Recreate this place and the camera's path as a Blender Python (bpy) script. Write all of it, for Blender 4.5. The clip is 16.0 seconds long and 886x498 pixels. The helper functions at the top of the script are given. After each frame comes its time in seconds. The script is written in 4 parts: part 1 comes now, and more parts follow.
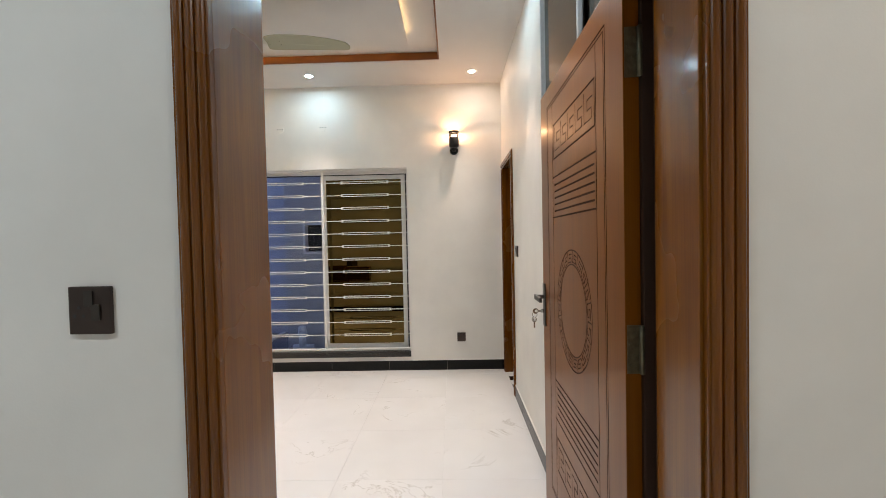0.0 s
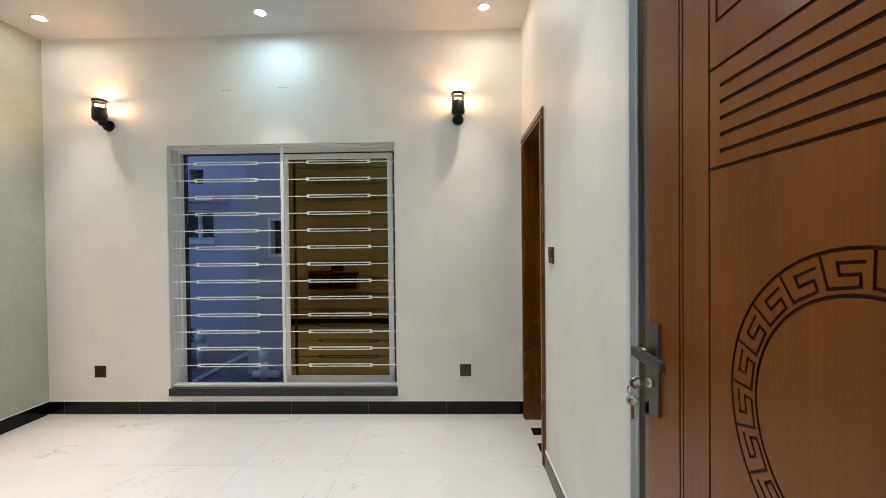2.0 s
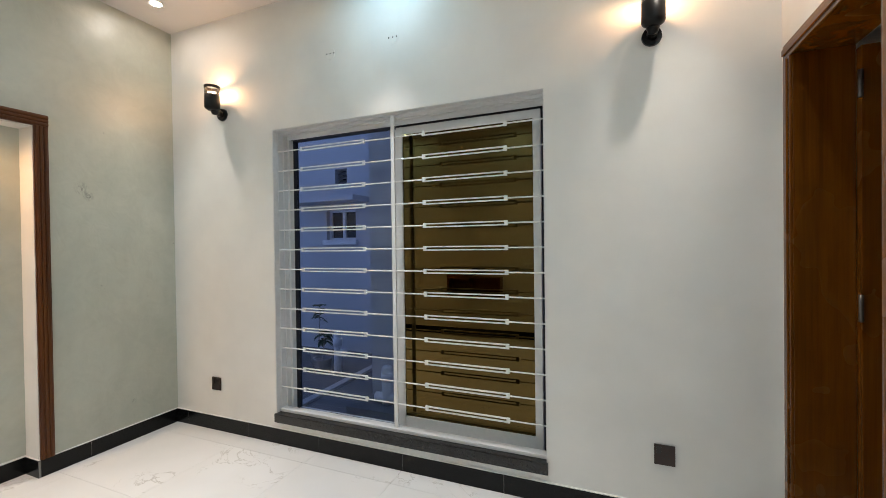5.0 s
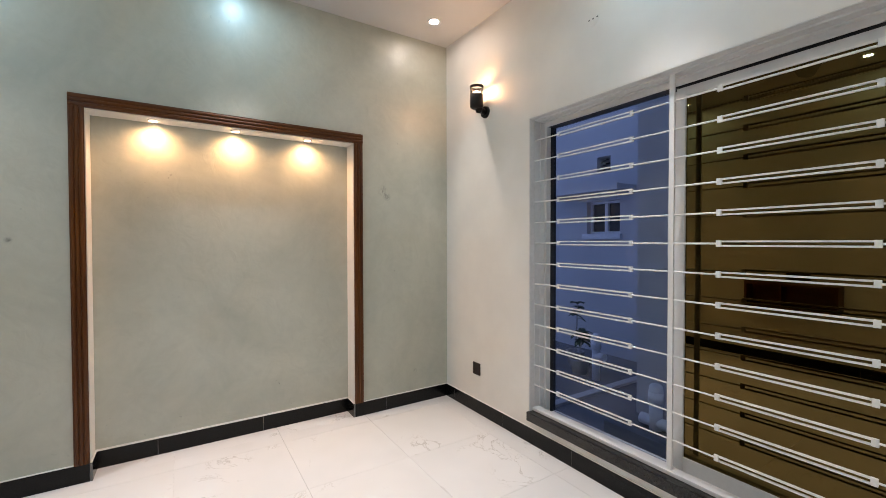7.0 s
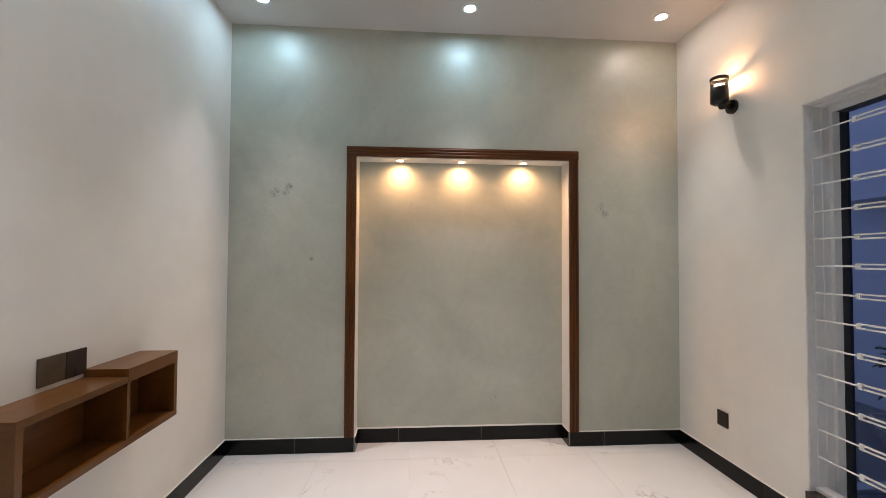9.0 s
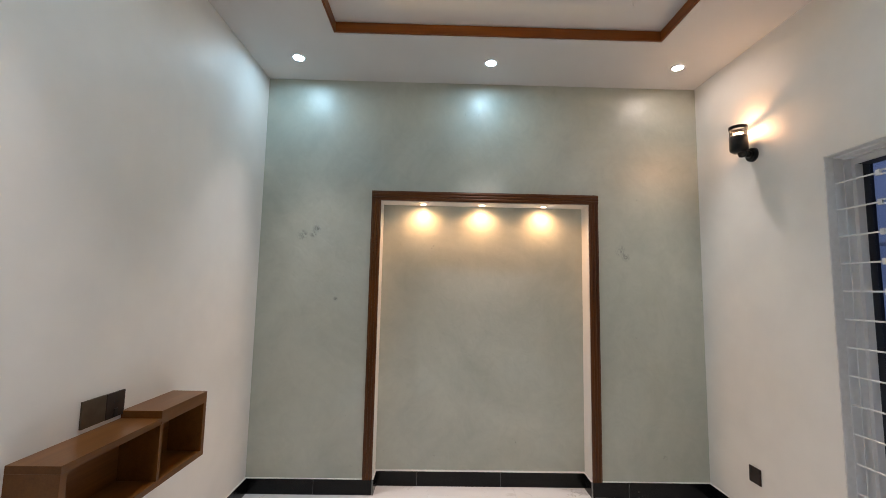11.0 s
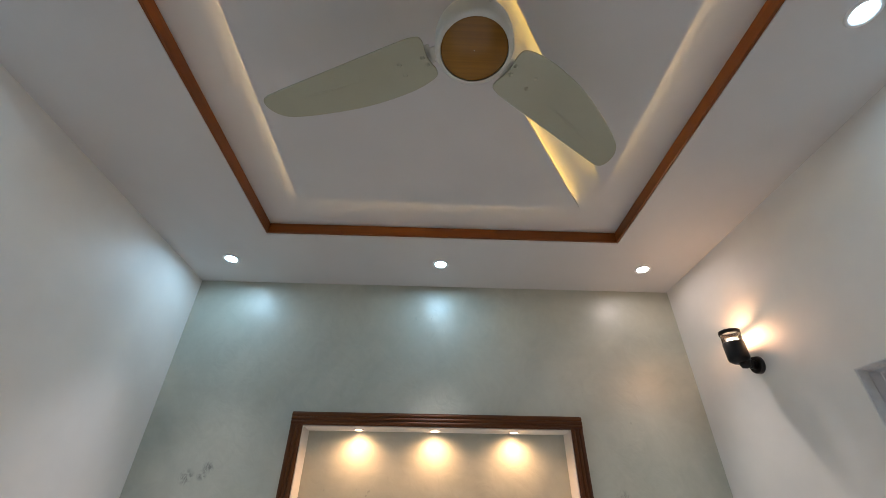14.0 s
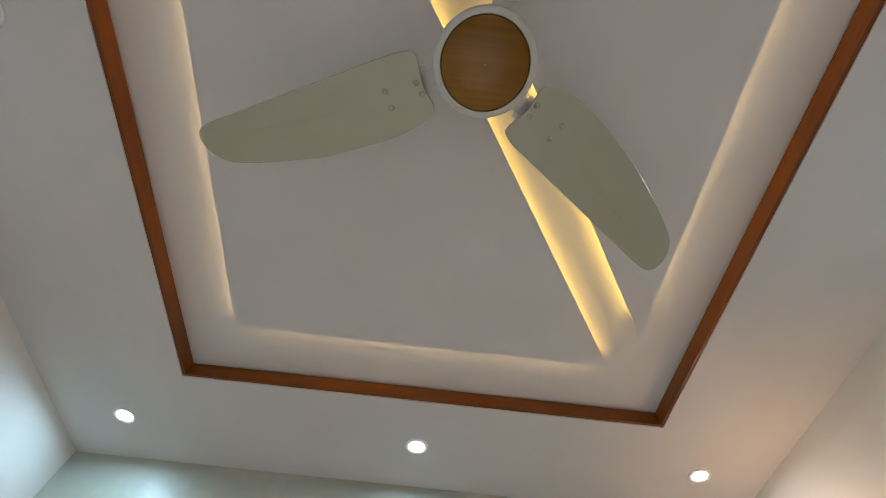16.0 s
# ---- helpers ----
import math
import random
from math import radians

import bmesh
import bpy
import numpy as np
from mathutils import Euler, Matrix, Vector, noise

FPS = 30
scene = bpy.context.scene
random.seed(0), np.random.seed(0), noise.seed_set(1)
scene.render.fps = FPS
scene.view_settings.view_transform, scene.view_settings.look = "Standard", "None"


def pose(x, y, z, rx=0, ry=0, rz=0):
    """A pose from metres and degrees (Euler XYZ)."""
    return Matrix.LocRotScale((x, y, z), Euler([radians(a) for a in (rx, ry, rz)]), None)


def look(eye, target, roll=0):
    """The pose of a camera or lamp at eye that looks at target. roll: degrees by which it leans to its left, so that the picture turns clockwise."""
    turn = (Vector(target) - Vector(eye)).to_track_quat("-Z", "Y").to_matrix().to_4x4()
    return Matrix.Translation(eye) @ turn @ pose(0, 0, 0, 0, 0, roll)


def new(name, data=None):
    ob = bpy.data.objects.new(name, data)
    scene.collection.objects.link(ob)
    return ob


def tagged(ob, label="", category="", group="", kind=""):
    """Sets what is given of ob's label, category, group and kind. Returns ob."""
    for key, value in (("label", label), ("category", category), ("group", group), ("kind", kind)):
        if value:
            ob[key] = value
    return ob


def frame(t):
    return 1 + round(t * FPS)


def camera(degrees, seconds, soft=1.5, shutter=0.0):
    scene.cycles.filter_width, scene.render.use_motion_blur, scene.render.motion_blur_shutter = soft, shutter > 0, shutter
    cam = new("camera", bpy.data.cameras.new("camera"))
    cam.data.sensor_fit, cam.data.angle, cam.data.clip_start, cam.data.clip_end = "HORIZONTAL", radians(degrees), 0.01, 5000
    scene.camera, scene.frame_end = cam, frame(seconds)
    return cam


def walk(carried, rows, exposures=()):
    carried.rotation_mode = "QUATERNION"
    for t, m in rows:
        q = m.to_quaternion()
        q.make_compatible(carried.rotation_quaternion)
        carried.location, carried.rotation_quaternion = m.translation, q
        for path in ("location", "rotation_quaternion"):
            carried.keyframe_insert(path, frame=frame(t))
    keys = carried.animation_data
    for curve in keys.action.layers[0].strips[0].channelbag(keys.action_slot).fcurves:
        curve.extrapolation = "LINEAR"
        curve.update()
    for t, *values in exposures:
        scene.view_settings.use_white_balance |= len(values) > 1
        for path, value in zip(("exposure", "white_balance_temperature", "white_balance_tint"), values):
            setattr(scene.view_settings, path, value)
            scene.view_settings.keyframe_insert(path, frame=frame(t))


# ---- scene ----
cam = camera(94.3, 16.0, soft=0.8)
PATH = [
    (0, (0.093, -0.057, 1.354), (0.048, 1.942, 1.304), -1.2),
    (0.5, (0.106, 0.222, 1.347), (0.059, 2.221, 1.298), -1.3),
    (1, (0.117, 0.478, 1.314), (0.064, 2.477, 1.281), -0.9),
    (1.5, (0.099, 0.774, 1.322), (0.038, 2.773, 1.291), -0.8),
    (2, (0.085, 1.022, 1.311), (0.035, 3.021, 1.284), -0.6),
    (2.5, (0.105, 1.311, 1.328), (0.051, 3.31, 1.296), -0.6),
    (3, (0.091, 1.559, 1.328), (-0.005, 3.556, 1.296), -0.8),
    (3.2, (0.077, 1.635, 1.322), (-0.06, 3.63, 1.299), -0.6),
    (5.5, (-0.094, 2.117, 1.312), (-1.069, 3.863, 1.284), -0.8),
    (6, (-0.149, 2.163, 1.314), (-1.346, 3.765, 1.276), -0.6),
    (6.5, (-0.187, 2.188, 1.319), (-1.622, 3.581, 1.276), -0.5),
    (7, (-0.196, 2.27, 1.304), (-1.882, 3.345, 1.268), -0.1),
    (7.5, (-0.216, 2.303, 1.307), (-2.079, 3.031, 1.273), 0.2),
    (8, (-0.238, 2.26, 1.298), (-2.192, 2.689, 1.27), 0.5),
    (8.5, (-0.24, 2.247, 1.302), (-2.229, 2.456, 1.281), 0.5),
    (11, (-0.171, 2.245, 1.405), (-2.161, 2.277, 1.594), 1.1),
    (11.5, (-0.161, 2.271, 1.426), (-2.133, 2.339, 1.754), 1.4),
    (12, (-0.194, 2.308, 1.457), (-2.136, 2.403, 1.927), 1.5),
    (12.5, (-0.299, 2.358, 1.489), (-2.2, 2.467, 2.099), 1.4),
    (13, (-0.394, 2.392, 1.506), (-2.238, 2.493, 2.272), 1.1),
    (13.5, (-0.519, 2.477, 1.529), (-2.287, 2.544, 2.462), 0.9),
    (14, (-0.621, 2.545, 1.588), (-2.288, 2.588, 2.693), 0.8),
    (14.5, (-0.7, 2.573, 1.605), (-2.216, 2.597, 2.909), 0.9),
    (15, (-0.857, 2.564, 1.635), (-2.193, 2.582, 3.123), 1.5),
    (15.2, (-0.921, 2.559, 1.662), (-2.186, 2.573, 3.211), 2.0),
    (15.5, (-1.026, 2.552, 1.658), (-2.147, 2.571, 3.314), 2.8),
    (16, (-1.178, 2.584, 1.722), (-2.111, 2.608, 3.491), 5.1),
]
EXPOSURES = [(0.0, 0.30, 7400, 19), (0.5, 0.41, 7600, 22), (1.0, 0.42, 7600, 22), (1.5, 0.28, 7050, 15), (2.0, 0.25, 6800, 12), (3.2, 0.24, 6600, 11), (5.5, 0.16, 6600, 11), (7.0, 0.12, 6750, 17), (8.5, -0.14, 6900, 20), (11.0, -0.15, 6700, 18), (13.5, -0.34, 6500, 19), (15.0, -0.38, 6350, 16), (16.0, -0.1, 6700, 16)]
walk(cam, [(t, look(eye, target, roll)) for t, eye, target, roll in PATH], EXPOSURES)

SKY, DOWN, NICHE, HALL, SCONCE, LED, LED_GROOVE = 1.02, 95.0, 11.5, 52.0, 3.0, 14.0, 14.0
WARM_NICHE = (1.0, 0.56, 0.27)

# ---- light and sky ----
world = bpy.data.worlds.new("dusk")
world.use_nodes = True
scene.world = world
_n = world.node_tree.nodes
_bg = _n["Background"]
_bg.inputs["Color"].default_value = (0.20, 0.29, 0.57, 1)   # deep blue dusk, after sunset
_bg.inputs["Strength"].default_value = SKY

COOL, NEUTRAL, WARM = (0.94, 0.95, 0.97), (1.0, 0.92, 0.82), (1.0, 0.55, 0.28)


def spot(name, x, y, z, watts, colour, size=130, blend=0.9, soft=0.035, aim=None):
    """A beam pointing straight down, or at a place on the floor."""
    lamp = bpy.data.lights.new(name, "SPOT")
    lamp.energy, lamp.color, lamp.spot_size, lamp.spot_blend, lamp.shadow_soft_size = watts, colour, radians(size), blend, soft
    ob = new(name, lamp)
    ob.matrix_world = look((x, y, z), (*aim, 0.0) if aim else (x + 0.0001, y, z - 1))
    return ob


# ---- materials ----
XW, XE, YS, YN, ZC = -3.112, 0.613, 0.983, 4.167, 2.928      # faces of the room
def nodes_of(name):
    m = bpy.data.materials.new(name)
    m.use_nodes = True
    t = m.node_tree
    return m, t, t.nodes["Principled BSDF"]


def link(t, a, b):
    t.links.new(a, b)


def texture_noise(t, scale, detail=4.0, rough=0.55, stretch=None, distort=0.0, space="Object"):
    co = t.nodes.new("ShaderNodeTexCoord")
    n = t.nodes.new("ShaderNodeTexNoise")
    n.inputs["Scale"].default_value = scale
    n.inputs["Detail"].default_value = detail
    n.inputs["Roughness"].default_value = rough
    n.inputs["Distortion"].default_value = distort
    if stretch:
        mp = t.nodes.new("ShaderNodeMapping")
        mp.inputs["Scale"].default_value = stretch
        link(t, co.outputs[space], mp.inputs["Vector"])
        link(t, mp.outputs["Vector"], n.inputs["Vector"])
    else:
        link(t, co.outputs[space], n.inputs["Vector"])
    return n.outputs["Fac"]


def ramp(t, fac, stops):
    r = t.nodes.new("ShaderNodeValToRGB")
    el = r.color_ramp.elements
    while len(el) < len(stops):
        el.new(0.5)
    for e, (p, c) in zip(el, stops):
        e.position, e.color = p, (*c, 1.0) if len(c) == 3 else c
    link(t, fac, r.inputs["Fac"])
    return r.outputs["Color"]


def mixed(t, a, b, fac, mode="MIX"):
    m = t.nodes.new("ShaderNodeMix")
    m.data_type, m.blend_type = "RGBA", mode
    for key, v in ((6, a), (7, b)):
        if isinstance(v, tuple):
            m.inputs[key].default_value = (*v, 1.0)
        else:
            link(t, v, m.inputs[key])
    if isinstance(fac, float):
        m.inputs[0].default_value = fac
    else:
        link(t, fac, m.inputs[0])
    return m.outputs[2]


def bumped(t, p, height, strength, distance=0.01):
    b = t.nodes.new("ShaderNodeBump")
    b.inputs["Strength"].default_value = strength
    b.inputs["Distance"].default_value = distance
    link(t, height, b.inputs["Height"])
    link(t, b.outputs["Normal"], p.inputs["Normal"])


def paint(name, colour, rough=0.55, vary=0.06, bump=0.08, blotch=2.5):
    m, t, p = nodes_of(name)
    dark = tuple(c * (1 - vary) for c in colour)
    light = tuple(min(1.0, c * (1 + vary * 0.5)) for c in colour)
    base = ramp(t, texture_noise(t, blotch, 5), [(0.35, dark), (0.65, light)])
    fine = texture_noise(t, 180, 3)
    link(t, base, p.inputs["Base Color"])
    p.inputs["Roughness"].default_value = rough
    bumped(t, p, fine, bump, 0.002)
    return m


def wood(name, dark, mid, light, axis="Z", rough=0.22, coat=0.5, grain=1.0, stripe=0.35):
    m, t, p = nodes_of(name)
    s = {"X": (0.7, 9, 9), "Y": (9, 0.7, 9), "Z": (9, 9, 0.7)}[axis]
    s = tuple(v * grain for v in s)
    f = {"X": (2, 160, 160), "Y": (160, 2, 160), "Z": (160, 160, 2)}[axis]
    broad = texture_noise(t, 1.6, 6, 0.6, s, 0.5)
    fine = texture_noise(t, 1.0, 4, 0.6, f)
    cloud = texture_noise(t, 2.2, 3)
    c = ramp(t, broad, [(0.28, dark), (0.5, mid), (0.75, light)])
    c = mixed(t, c, ramp(t, fine, [(0.35, (0.55, 0.5, 0.45)), (0.6, (1, 1, 1))]), stripe, "MULTIPLY")
    c = mixed(t, c, ramp(t, cloud, [(0.3, (0.75, 0.72, 0.7)), (0.7, (1, 1, 1))]), 0.7, "MULTIPLY")
    info = t.nodes.new("ShaderNodeObjectInfo")
    c = mixed(t, c, ramp(t, info.outputs["Random"], [(0.0, (0.86, 0.86, 0.86)), (1.0, (1, 1, 1))]), 1.0, "MULTIPLY")
    link(t, c, p.inputs["Base Color"])
    rr = t.nodes.new("ShaderNodeMapRange")
    rr.inputs["To Min"].default_value, rr.inputs["To Max"].default_value = rough - 0.05, rough + 0.1
    link(t, cloud, rr.inputs["Value"])
    link(t, rr.outputs["Result"], p.inputs["Roughness"])
    p.inputs["Coat Weight"].default_value = coat
    p.inputs["Specular IOR Level"].default_value = 0.3
    p.inputs["Coat Roughness"].default_value = 0.12
    bumped(t, p, fine, 0.06, 0.001)
    return m


def plain(name, colour, rough=0.4, metal=0.0, vary=0.08, scale=40.0):
    m, t, p = nodes_of(name)
    c = ramp(t, texture_noise(t, scale, 4), [(0.3, tuple(v * (1 - vary) for v in colour)), (0.7, colour)])
    link(t, c, p.inputs["Base Color"])
    p.inputs["Roughness"].default_value, p.inputs["Metallic"].default_value = rough, metal
    return m


def glow(name, colour, strength):
    m, t, p = nodes_of(name)
    p.inputs["Base Color"].default_value = (0.8, 0.8, 0.8, 1)
    p.inputs["Emission Color"].default_value = (*colour, 1)
    p.inputs["Emission Strength"].default_value = strength
    return m


def tile_marble():
    """Polished white porcelain with thin grey veins, differing from tile to tile."""
    m, t, p = nodes_of("white_marble_tile")
    co = t.nodes.new("ShaderNodeTexCoord")
    info = t.nodes.new("ShaderNodeObjectInfo")
    shift = t.nodes.new("ShaderNodeVectorMath")
    shift.operation = "MULTIPLY_ADD"
    link(t, info.outputs["Random"], shift.inputs[0])
    shift.inputs[1].default_value = (37, 19, 11)
    link(t, co.outputs["Object"], shift.inputs[2])
    vein = t.nodes.new("ShaderNodeTexNoise")
    vein.inputs["Scale"].default_value, vein.inputs["Detail"].default_value = 2.1, 8
    vein.inputs["Roughness"].default_value, vein.inputs["Distortion"].default_value = 0.62, 1.3
    link(t, shift.outputs[0], vein.inputs["Vector"])
    thin = ramp(t, vein.outputs["Fac"], [(0.490, (1, 1, 1)), (0.5, (0.66, 0.64, 0.61)), (0.508, (1, 1, 1))])
    patch = t.nodes.new("ShaderNodeTexNoise")
    patch.inputs["Scale"].default_value = 3.0
    link(t, shift.outputs[0], patch.inputs["Vector"])
    where = ramp(t, patch.outputs["Fac"], [(0.52, (0, 0, 0)), (0.62, (1, 1, 1))])
    base = ramp(t, patch.outputs["Fac"], [(0.3, (0.72, 0.715, 0.705)), (0.7, (0.765, 0.762, 0.755))])
    c = mixed(t, base, mixed(t, base, thin, 1.0, "MULTIPLY"), where)
    link(t, c, p.inputs["Base Color"])
    p.inputs["Roughness"].default_value = 0.09
    p.inputs["Specular IOR Level"].default_value = 0.5
    return m


def sage_wall():
    """Suede-finish sage paint: trowel clouds, small grey knocks and specks."""
    m, t, p = nodes_of("sage_suede_paint")
    cloud = texture_noise(t, 1.1, 6, 0.6, None, 0.8)
    swirl = texture_noise(t, 6.0, 6, 0.62, None, 2.4)
    speck = texture_noise(t, 30.0, 3, 0.5)
    place = texture_noise(t, 2.6, 2, 0.5)
    c = ramp(t, cloud, [(0.3, (0.385, 0.410, 0.350)), (0.55, (0.480, 0.500, 0.428)), (0.75, (0.560, 0.575, 0.495))])
    c = mixed(t, c, ramp(t, swirl, [(0.34, (0.86, 0.87, 0.86)), (0.62, (1, 1, 1))]), 0.5, "MULTIPLY")
    spots = ramp(t, speck, [(0.70, (0, 0, 0)), (0.76, (1, 1, 1))])
    zone = ramp(t, place, [(0.56, (0, 0, 0)), (0.7, (0.5, 0.5, 0.5))])
    c = mixed(t, c, (0.12, 0.13, 0.12), mixed(t, spots, zone, 1.0, "MULTIPLY"))
    # knocks and rubbed marks left on the plaster
    co = t.nodes.new("ShaderNodeTexCoord")
    rub = texture_noise(t, 34.0, 4, 0.6, (1, 1, 0.6), 1.5)
    worn = ramp(t, rub, [(0.42, (0, 0, 0)), (0.58, (0.9, 0.9, 0.9))])
    for place_, size in (((XW, 1.384, 1.812), 0.035), ((XW, 1.285, 1.765), 0.045), ((XW, 1.36, 1.775), 0.03), ((XW, 3.580, 1.695), 0.045), ((XW, 3.615, 1.650), 0.035), ((XW, 1.537, 1.314), 0.02), ((XW, 3.86, 0.26), 0.02)):
        d = t.nodes.new("ShaderNodeVectorMath")
        d.operation = "DISTANCE"
        link(t, co.outputs["Object"], d.inputs[0])
        d.inputs[1].default_value = place_
        near = t.nodes.new("ShaderNodeMapRange")
        near.inputs["From Min"].default_value, near.inputs["From Max"].default_value = size, size * 0.3
        near.inputs["To Min"].default_value, near.inputs["To Max"].default_value = 0.0, 1.0
        link(t, d.outputs["Value"], near.inputs["Value"])
        c = mixed(t, c, (0.16, 0.165, 0.15), mixed(t, worn, near.outputs["Result"], 1.0, "MULTIPLY"))
    link(t, c, p.inputs["Base Color"])
    rr = t.nodes.new("ShaderNodeMapRange")
    rr.inputs["To Min"].default_value, rr.inputs["To Max"].default_value = 0.24, 0.60
    link(t, swirl, rr.inputs["Value"])
    link(t, rr.outputs["Result"], p.inputs["Roughness"])
    trowel = texture_noise(t, 9.0, 3, 0.5, None, 2.6)
    bumped(t, p, trowel, 0.20, 0.006)
    p.inputs["Specular IOR Level"].default_value = 1.0   # pearl finish
    return m


def clear_glass(name, tint=(1, 1, 1), rough=0.0, ior=1.45):
    m, t, p = nodes_of(name)
    out = t.nodes["Material Output"]
    tr = t.nodes.new("ShaderNodeBsdfTransparent")
    tr.inputs["Color"].default_value = (*tint, 1)
    gl = t.nodes.new("ShaderNodeBsdfGlossy")
    gl.inputs["Roughness"].default_value = rough
    fr = t.nodes.new("ShaderNodeFresnel")
    fr.inputs["IOR"].default_value = ior
    mx = t.nodes.new("ShaderNodeMixShader")
    link(t, fr.outputs["Fac"], mx.inputs[0])
    link(t, tr.outputs[0], mx.inputs[1])
    link(t, gl.outputs[0], mx.inputs[2])
    link(t, mx.outputs[0], out.inputs["Surface"])
    t.nodes.remove(p)
    return m


M_WALL = paint("offwhite_wall_paint", (0.81, 0.795, 0.755), 0.5, 0.05)
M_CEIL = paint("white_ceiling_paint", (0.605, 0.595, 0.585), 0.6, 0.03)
M_SAGE = sage_wall()
M_TILE = tile_marble()
M_GROUT = plain("pale_grout", (0.745, 0.738, 0.727), 0.8)
M_GROUT_DIM = plain("grey_cement_joint", (0.22, 0.215, 0.205), 0.85)
M_BLACK = plain("black_glazed_tile", (0.006, 0.0065, 0.007), 0.22, 0, 0.3, 12)
M_BLACK.node_tree.nodes["Principled BSDF"].inputs["Specular IOR Level"].default_value = 0.25
M_GRANITE = plain("dark_grey_granite", (0.022, 0.021, 0.020), 0.25, 0, 0.5, 150)
M_DOOR = wood("polished_door_wood", (0.180, 0.052, 0.002), (0.222, 0.066, 0.002), (0.255, 0.080, 0.003), "Z", 0.33, 0.10, 0.6, 0.24)
M_DOOR.node_tree.nodes["Principled BSDF"].inputs["Specular IOR Level"].default_value = 0.26
# groove stain, darkened further to carry the shade inside the cuts
M_GROOVE = plain("stained_shaded_groove", (0.055, 0.014, 0.003), 0.6)
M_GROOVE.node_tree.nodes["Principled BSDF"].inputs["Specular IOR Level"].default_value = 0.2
# hinge-side timber, with the black shade of the gap put into its colour
M_GAP = plain("shaded_hinge_timber", (0.040, 0.015, 0.006), 0.6)
M_FRAME = wood("stained_frame_wood", (0.115, 0.034, 0.002), (0.19, 0.058, 0.003), (0.255, 0.084, 0.006), "Z", 0.24, 0.3)
M_JAMB = wood("stained_jamb_wood", (0.175, 0.056, 0.005), (0.265, 0.088, 0.008), (0.335, 0.116, 0.012), "Z", 0.24, 0.35)
M_TRIM_Y = wood("stained_trim_along_y", (0.15, 0.040, 0.004), (0.21, 0.058, 0.005), (0.25, 0.074, 0.007), "Y", 0.35, 0.1)
M_TRIM_X = wood("stained_trim_along_x", (0.15, 0.040, 0.004), (0.21, 0.058, 0.005), (0.25, 0.074, 0.007), "X", 0.35, 0.1)
M_SHELF = wood("veneered_shelf_wood", (0.13, 0.047, 0.009), (0.175, 0.066, 0.013), (0.21, 0.084, 0.018), "X", 0.33, 0.15)
M_DARK_FRAME = wood("dark_niche_frame_wood", (0.068, 0.018, 0.002), (0.120, 0.034, 0.003), (0.168, 0.052, 0.005), "Z", 0.4, 0.1)
M_DARK_FRAME_Y = wood("dark_niche_head_wood", (0.068, 0.018, 0.002), (0.120, 0.034, 0.003), (0.168, 0.052, 0.005), "Y", 0.4, 0.1)
M_WHITE = plain("white_enamel", (0.78, 0.78, 0.77), 0.35, 0, 0.04)
M_SASH = plain("pale_grey_powder_coat", (0.76, 0.76, 0.755), 0.38, 0, 0.05)
M_LINER = plain("grey_reveal_paint", (0.74, 0.735, 0.72), 0.55, 0, 0.1)
M_GRILLE = plain("white_grille_enamel", (0.82, 0.82, 0.80), 0.4, 0, 0.05)
M_SWITCH = plain("bronze_switch_plate", (0.060, 0.042, 0.036), 0.35, 0.5, 0.2, 20)
# switch-plate bronze, lightened so that its gloss is in the base colour
M_PLATE = plain("gloss_lightened_bronze_plate", (0.135, 0.100, 0.068), 0.38, 0.5, 0.25, 25)
M_SWITCH_DARK = plain("dark_switch_rocker", (0.04, 0.034, 0.03), 0.3, 0.3)
M_LAMP_BLACK = plain("black_lamp_metal", (0.014, 0.013, 0.013), 0.38, 0.6)
M_STEEL = plain("brushed_gunmetal", (0.16, 0.15, 0.14), 0.35, 0.9)
M_CHROME = plain("bright_key_metal", (0.6, 0.58, 0.54), 0.25, 1.0)
M_BRASS = plain("aged_hinge_metal", (0.20, 0.175, 0.115), 0.4, 0.8, 0.4, 60)
M_FAN = plain("grey_green_fan_enamel", (0.40, 0.41, 0.315), 0.25, 0, 0.06, 6)
M_FAN_WHITE = plain("white_fan_enamel", (0.54, 0.545, 0.49), 0.3, 0, 0.05)
M_FAN_DISC = wood("amber_fan_disc_wood", (0.20, 0.088, 0.006), (0.27, 0.125, 0.009), (0.32, 0.155, 0.013), "Y", 0.3, 0.3, 0.8)
M_ALU = plain("grey_aluminium", (0.68, 0.69, 0.71), 0.4, 0.1)
M_OUT = paint("neighbour_wall_paint", (0.52, 0.53, 0.56), 0.8, 0.1, 0.2, 0.8)
M_CONCRETE = paint("grey_concrete", (0.18, 0.18, 0.185), 0.85, 0.25, 0.4, 1.5)
M_KERB = plain("pale_cement_strip", (0.5, 0.5, 0.5), 0.8)
M_PIPE = plain("white_pvc_pipe", (0.75, 0.76, 0.78), 0.4)
M_VOID = plain("dark_opening", (0.03, 0.03, 0.035), 0.6)
M_LEAF = plain("dark_green_leaf", (0.07, 0.11, 0.065), 0.45, 0, 0.5, 30)
M_POT = plain("grey_pot", (0.34, 0.33, 0.33), 0.8)
M_LED = glow("cove_led", (1.0, 0.72, 0.34), LED)
M_LED_BRIGHT = glow("groove_led", (1.0, 0.66, 0.13), LED_GROOVE)
M_LENS_COOL = glow("cool_downlight_lens", (0.46, 0.79, 1.0), 312.0)
M_LENS_NEUTRAL = glow("neutral_downlight_lens", (1.0, 0.92, 0.85), 150.0)
M_LENS_WARM = glow("warm_downlight_lens", (1.0, 0.66, 0.34), 125.0)
M_BULB = glow("warm_bulb", (1.0, 0.74, 0.42), 30.0)
M_LAMP_GLASS = clear_glass("clear_lamp_glass")
